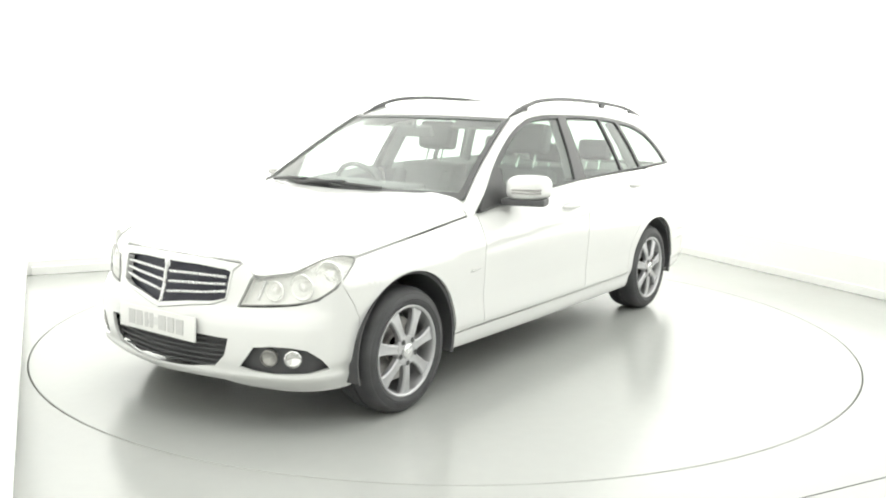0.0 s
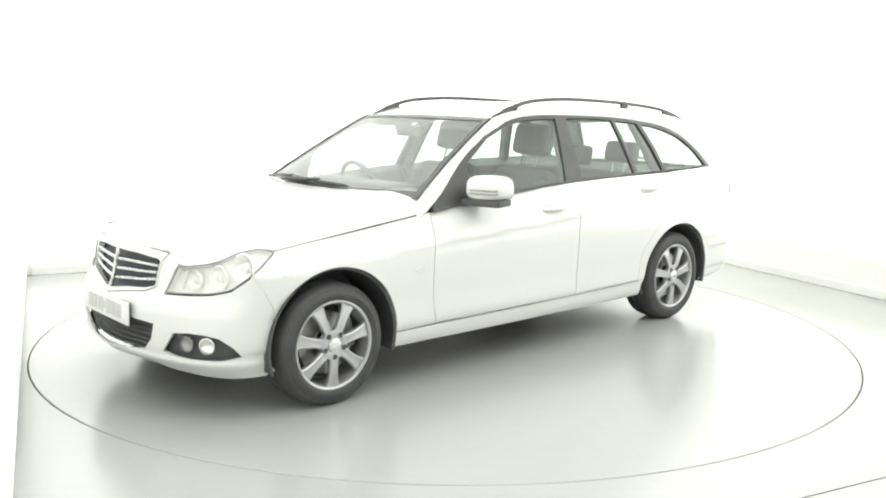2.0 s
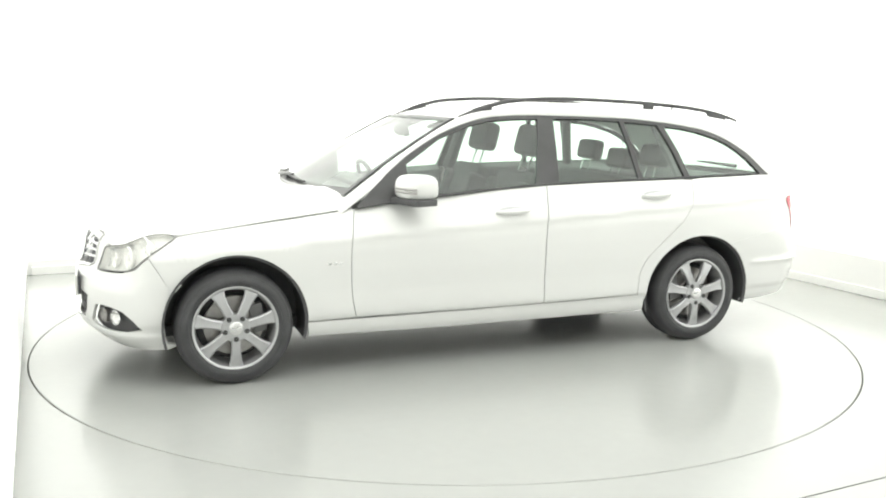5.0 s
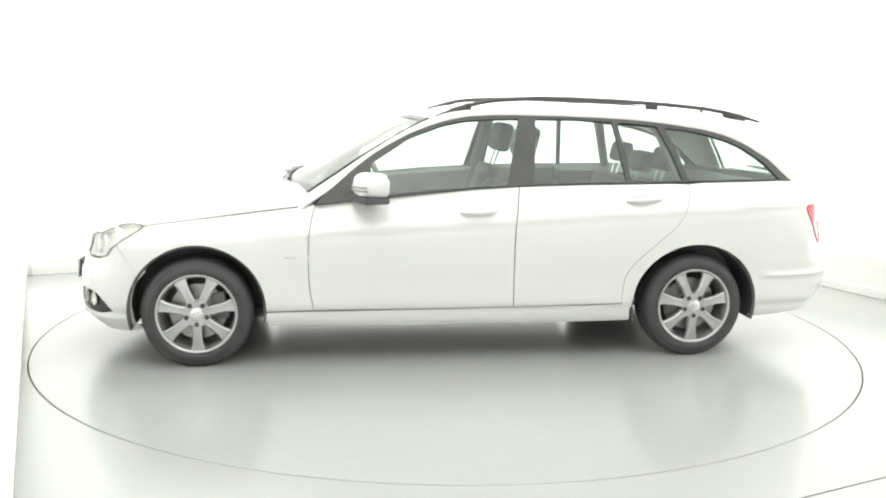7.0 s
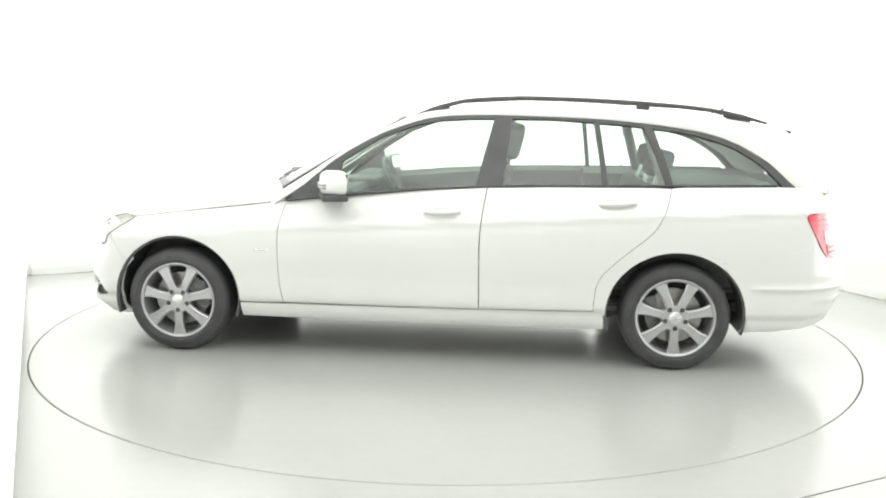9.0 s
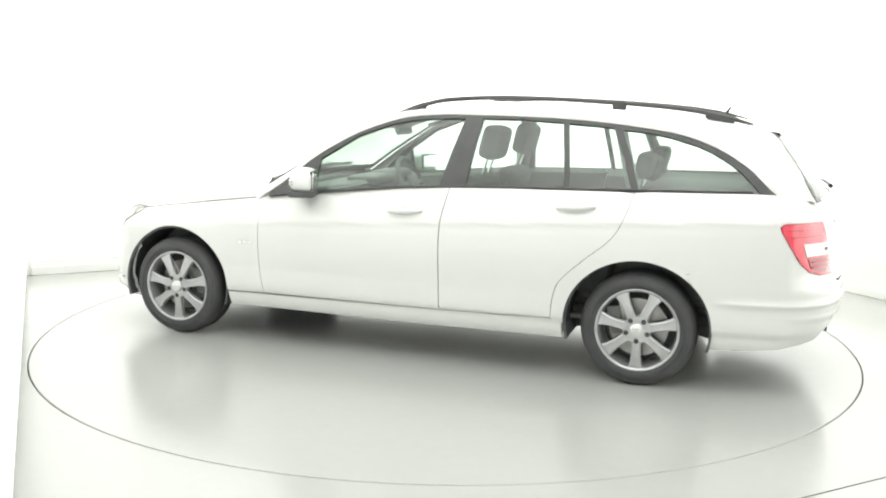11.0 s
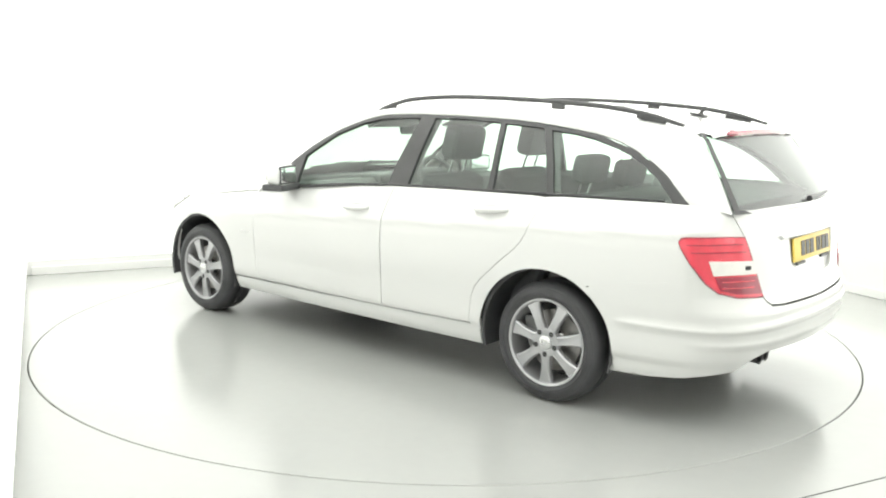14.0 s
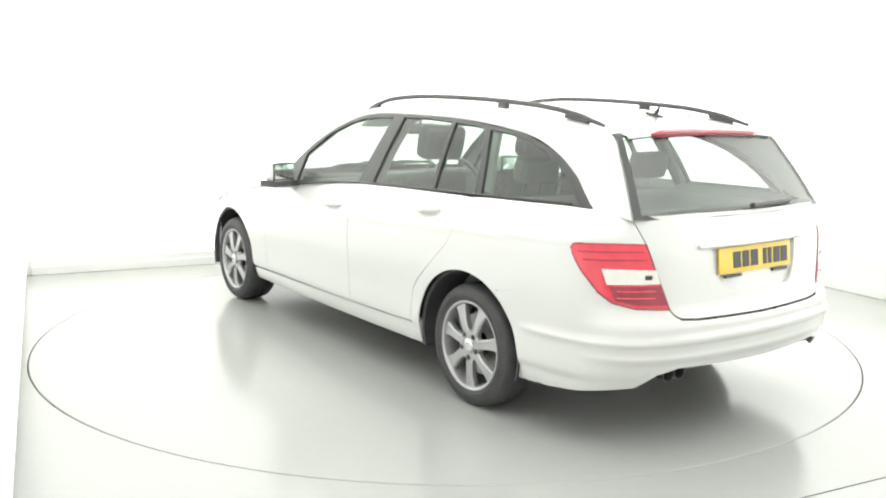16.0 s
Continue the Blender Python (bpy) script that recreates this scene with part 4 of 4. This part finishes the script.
# underside and wheel wells
bm = bmesh.new()
for x0, x1, hw in ((1.72, 1.88, .60), (.96, 1.72, .60), (-.97, .97, .80), (-1.72, -.97, .60), (-2.2, -1.72, .62)):
    rbox(bm, (x1 - x0, 2 * hw, .06), Matrix.Translation(((x0 + x1) / 2, 0, .245 if x0 > -1.7 else .32)), .01, 1)
part("underbody", bm, PLASTIC, car, "dark underbody")
for cx, r, flat in ((FW, R_F, FLAT_F), (RW, R_R, FLAT_R)):
    for s in (False, True):
        bm = bmesh.new()
        n = 28
        rows = []
        for i in range(n + 1):
            a = radians(-16 + 212 * i / n)
            rows.append([bm.verts.new((cx + k * math.cos(a), y, .308 + flat * k * math.sin(a))) for k, y in ((r + .001, .842), (r - .012, .836), (r - .006, .78), (r - .004, .56), (.02, .56))])
        for a, b in zip(rows, rows[1:]):
            for k in range(4):
                bm.faces.new((a[k], b[k], b[k + 1], a[k + 1]))
        part("wheel_arch_liner", bm, PLASTIC, car, "black wheel arch liner", mirrored=s)


def wheel(x, mirrored):
    """A seven-spoke alloy wheel with its tyre; the face looks along +y."""
    w = cluster("wheel", car, "silver seven-spoke alloy wheel with a black tyre")
    w.location = (x, .835 * (-1 if mirrored else 1), .2925)
    R = .295
    bm = bmesh.new()
    lathe(bm, [(.205, -.012), (.212, -.004), (.222, .004), (.233, .007), (.2345, .0045), (.238, .0045), (.2395, .0075), (.262, .004), (.264, .0015), (.268, .0015), (.270, .001), (.283, -.013), (.290, -.028), (.2940, -.045), (R - .001, -.06), (R - .001, -.085), (R - .007, -.087), (R - .007, -.094), (R - .001, -.096), (R, -.12), (R - .006, -.122), (R - .006, -.130), (R - .001, -.132),
               (R - .001, -.16), (.289, -.18), (.28, -.20), (.24, -.205), (.205, -.20)], 72)
    part("tyre", bm, RUBBER, w, "black rubber tyre", mirrored=mirrored, sharp=50)
    bm = bmesh.new()
    lathe(bm, [(.2055, -.012), (.213, -.003), (.213, .002), (.208, .003), (.200, -.002), (.196, -.014), (.190, -.04), (.185, -.12), (.195, -.20)], 64)
    rim = part("rim", bm, ALLOY, w, "silver alloy rim", mirrored=mirrored)
    for k in range(7):
        a = math.pi + 2 * math.pi * k / 7
        bm = bmesh.new()
        prof = [(.055, .026, -.004), (.085, .0225, .000), (.13, .0235, -.002), (.17, .029, -.006), (.203, .040, -.010)]
        rows = []
        for r, hw, y in prof:
            rows.append([bm.verts.new(p) for p in ((-hw, y - .030, r), (-hw, y - .006, r), (-hw + .007, y, r), (0, y - .003, r), (hw - .007, y, r), (hw, y - .006, r), (hw, y - .030, r))])
        for p, q in zip(rows, rows[1:]):
            for i in range(6):
                bm.faces.new((p[i], q[i], q[i + 1], p[i + 1]))
        bm.faces.new(rows[-1])
        bmesh.ops.rotate(bm, verts=bm.verts, matrix=Matrix.Rotation(a, 3, "Y"))
        bmesh.ops.recalc_face_normals(bm, faces=bm.faces)
        part("spoke", bm, ALLOY, w, mirrored=mirrored)
    bm = bmesh.new()
    lathe(bm, [(.074, -.03), (.073, -.008), (.069, -.002), (.050, .0005), (.036, -.004), (.034, -.004)], 48)
    part("hub", bm, ALLOY, w, mirrored=mirrored)
    bm = bmesh.new()
    lathe(bm, [(.035, -.006), (.034, .003), (.029, .006), (.012, .008), (.001, .008)], 32)
    part("hub_cap", bm, SATIN, w, "plain bright hub cap", mirrored=mirrored)
    # dark discs on the hub paint the shade of five sunk bolt holes
    for k in range(5):
        a = math.pi + 2 * math.pi * k / 5
        bm = bmesh.new()
        lathe(bm, [(.0130, .0025), (.0120, .0035), (.006, .0035), (.001, .0035)], 12)
        bmesh.ops.translate(bm, verts=bm.verts, vec=(.056 * math.sin(a), 0, .056 * math.cos(a)))
        part("bolt_hole_shade", bm, INK, w, "dark disc for the shade in a bolt hole", mirrored=mirrored)
    bm = bmesh.new()
    lathe(bm, [(.07, -.06), (.07, -.075), (.150, -.075), (.150, -.10), (.05, -.10)], 40)
    part("brake_disc", bm, DISC, w, "grey steel brake disc", mirrored=mirrored)
    bm = bmesh.new()
    rbox(bm, (.07, .05, .15), Matrix.Translation((.12 if x < 0 else -.12, -.085, .03)) @ pose(0, 0, 0, 0, 12, 0), .015)
    part("brake_caliper", bm, CABIN, w, mirrored=mirrored)
    bm = bmesh.new()
    lathe(bm, [(.186, -.14), (.02, -.14)], 40)
    part("wheel_backing", bm, PLASTIC, w, mirrored=mirrored)


for x in (1.377, -1.377):
    for s in (False, True):
        wheel(x, s)

# ---- cabin ----
def seat(x, y, rear=False):
    s = cluster("front_seat", car, "dark grey cloth seat")
    s.location = (x, y, 0)
    bm = bmesh.new()
    rbox(bm, (.52, .50, .16), Matrix.Translation((0, 0, .50)) @ pose(0, 0, 0, 0, -6, 0), .05, 3)
    for sy in (-.22, .22):
        rbox(bm, (.46, .09, .12), Matrix.Translation((0, sy, .55)) @ pose(0, 0, 0, 0, -6, 0), .04, 3)
    part("cushion", bm, SEAT, s)
    bm = bmesh.new()
    rbox(bm, (.13, .46, .52), Matrix.Translation((-.31, 0, .765)) @ pose(0, 0, 0, 0, -20, 0), .055, 3)
    for sy in (-.20, .20):
        rbox(bm, (.15, .09, .42), Matrix.Translation((-.27, sy, .755)) @ pose(0, 0, 0, 0, -20, 0), .04, 3)
    part("backrest", bm, SEAT, s)
    bm = bmesh.new()
    rbox(bm, (.11, .28, .19), Matrix.Translation((-.455, 0, 1.195)) @ pose(0, 0, 0, 0, -14, 0), .045, 3)
    part("headrest", bm, SEAT, s)
    for sy in (-.06, .06):
        bm = bmesh.new()
        tube(bm, [(-.385, sy, .98), (-.445, sy, 1.15)], .007, 8)
        part("headrest_post", bm, CHROME, s)


for y in (.36, -.36):
    seat(-.02, y)
bench = cluster("rear_bench", car, "dark grey cloth rear bench")
bm = bmesh.new()
rbox(bm, (.50, 1.30, .17), Matrix.Translation((-.92, 0, .50)), .05, 3)
part("cushion", bm, SEAT, bench)
bm = bmesh.new()
rbox(bm, (.14, 1.30, .50), Matrix.Translation((-1.20, 0, .715)) @ pose(0, 0, 0, 0, -20, 0), .05, 3)
part("backrest", bm, SEAT, bench)
for y in (.40, 0, -.40):
    bm = bmesh.new()
    rbox(bm, (.09, .25, .14), Matrix.Translation((-1.33, y, 1.10 if y else 1.06)) @ pose(0, 0, 0, 0, -12, 0), .04, 3)
    part("headrest", bm, SEAT, bench)
    for sy in (-.05, .05):
        bm = bmesh.new()
        tube(bm, [(-1.275, y + sy, .93), (-1.32, y + sy, 1.07)], .006, 8)
        part("headrest_post", bm, CHROME, bench)
bm = bmesh.new()
rbox(bm, (.46, 1.40, .22), Matrix.Translation((.62, 0, .80)) @ pose(0, 0, 0, 0, 6, 0), .06, 3)
rbox(bm, (.16, .42, .10), Matrix.Translation((.48, -.36, .91)), .04, 3)
rbox(bm, (.20, .34, .06), Matrix.Translation((.46, 0, .92)), .025, 3)
rbox(bm, (.5, .24, .30), Matrix.Translation((.28, 0, .60)), .04, 2)
part("dashboard", bm, CABIN, car, "dark dashboard")
bm = bmesh.new()
ring = [(.0, .185 * math.cos(a), .185 * math.sin(a)) for a in np.linspace(0, 2 * math.pi, 33)]
tube(bm, ring, .015, 8)
rbox(bm, (.05, .15, .12), Matrix(), .03, 2)
for a in (0, 180, 270):
    rbox(bm, (.02, .15, .035), pose(0, 0, 0, a, 0, 0) @ Matrix.Translation((0, .10, 0)), .008, 1)
bmesh.ops.transform(bm, matrix=Matrix.Translation((.32, -.36, .87)) @ pose(0, 0, 0, 0, 24, 0), verts=bm.verts)
part("steering_wheel", bm, CABIN, car, "dark steering wheel")
bm = bmesh.new()
rbox(bm, (.03, .24, .07), Matrix.Translation((.24, 0, 1.245)) @ pose(0, 0, 0, 0, 18, 0), .02, 3)
tube(bm, [(.27, 0, 1.26), (.25, 0, 1.30)], .01, 8)
part("rear_view_mirror", bm, CABIN, car, "dark interior mirror")
for y in (.34, -.34):
    bm = bmesh.new()
    rbox(bm, (.16, .36, .018), Matrix.Translation((.06, y, 1.296)) @ pose(0, 0, 0, 0, 20, 0), .007, 2)
    part("sun_visor", bm, HEADLINER, car, "pale folded sun visor")
bm = sheet([(x * .97 - .03, y * .97) for x, y in roof_half] + [(x * .97 - .03, -y * .97) for x, y in reversed(roof_half) if y > 1e-6], roof, step=.12, thick=0, gap=0, lift=-.035)
part("headliner", bm, HEADLINER, car, "pale fabric headliner")
for s in (False, True):
    for x0, x1 in ((.74, -.30), (-.33, -.93)):
        bm = bmesh.new()
        n = 14
        rows = []
        for i in range(n + 1):
            x = x0 + (x1 - x0) * i / n
            t = lerp(BELT, x)
            rows.append([bm.verts.new(p) for p in ((x, flank(x, t)[1] - .012, t + .004), (x, .725, t - .02), (x, .70, t - .12), (x, .70, .62), (x, .74, .50), (x, .76, .30))])
        for a, b in zip(rows, rows[1:]):
            for k in range(5):
                bm.faces.new((a[k], b[k], b[k + 1], a[k + 1]))
        part("door_trim", bm, CABIN, car, "dark inner door lining", mirrored=s)
    bm = bmesh.new()
    rows = []
    for i in range(13):
        x = -.95 - 1.1 * i / 12
        rows.append([bm.verts.new(p) for p in ((x, flank(x, .985)[1] - .012, .986), (x, .66 - .08 * i / 12, .95), (x, .60 - .03 * i / 12, .80), (x, .58, .42))])
    for a, b in zip(rows, rows[1:]):
        for k in range(3):
            bm.faces.new((a[k], b[k], b[k + 1], a[k + 1]))
    part("cargo_lining", bm, CABIN, car, "dark load bay lining", mirrored=s)
    # inner faces of the middle and rear pillars
    for (xa, za), (xb, zb), w in (((-.36, .97), (-.43, 1.33), .07), ((-1.31, .99), (-1.21, 1.30), .06)):
        bm = bmesh.new()
        p, q = flank(xa, za), flank(xb, zb)
        tube(bm, [(p[0], p[1] - .06, p[2]), ((p[0] + q[0]) / 2, (p[1] + q[1]) / 2 - .05, (p[2] + q[2]) / 2), (q[0], q[1] - .055, q[2])], w * .55, 8, 1.0)
        part("pillar_lining", bm, CABIN, car, "dark pillar lining", mirrored=s)
bm = bmesh.new()
rbox(bm, (1.15, 1.16, .03), Matrix.Translation((-1.62, 0, .40)), .01, 1)
rbox(bm, (.70, 1.08, .02), Matrix.Translation((-1.66, 0, .955)), .008, 1)
part("load_cover", bm, CABIN, car, "dark load bay floor and roller cover")
bm = bmesh.new()
rbox(bm, (1.9, 1.36, .03), Matrix.Translation((-.2, 0, .30)), .01, 1)
rbox(bm, (.04, 1.4, .60), Matrix.Translation((.86, 0, .62)), .01, 1)
part("cabin_floor", bm, CABIN, car, "dark carpeted cabin floor and bulkhead")

# ---- what moves: turntable and car turn together ----
TURN = [(0, 234.47), (.5, 232.28), (1, 229.30), (1.5, 225.86), (2, 222.36), (2.5, 218.91), (3, 215.37), (3.5, 211.83), (4, 208.37), (4.5, 204.98), (5, 201.59), (5.5, 198.20), (6, 194.81), (6.5, 191.42), (7, 188.05), (7.5, 184.78), (8, 181.51), (8.5, 178.22), (9, 174.81), (9.5, 171.30), (10, 167.80), (10.5, 164.29), (11, 160.79), (11.5, 157.28), (12, 153.88), (12.5, 150.50), (13, 147.01), (13.5, 143.55), (14, 140.06), (14.5, 136.70), (15, 133.20), (15.5, 129.78), (16, 126.22)]
OFFSET = Matrix.Translation((.0657, -.0128, 0))


def motions():
    """The turntable carries the car round, clockwise from above."""
    walk(turntable, [(t, pose(0, 0, 0, 0, 0, a)) for t, a in TURN])
    walk(car, [(t, pose(0, 0, 0, 0, 0, a) @ OFFSET) for t, a in TURN])


motions()
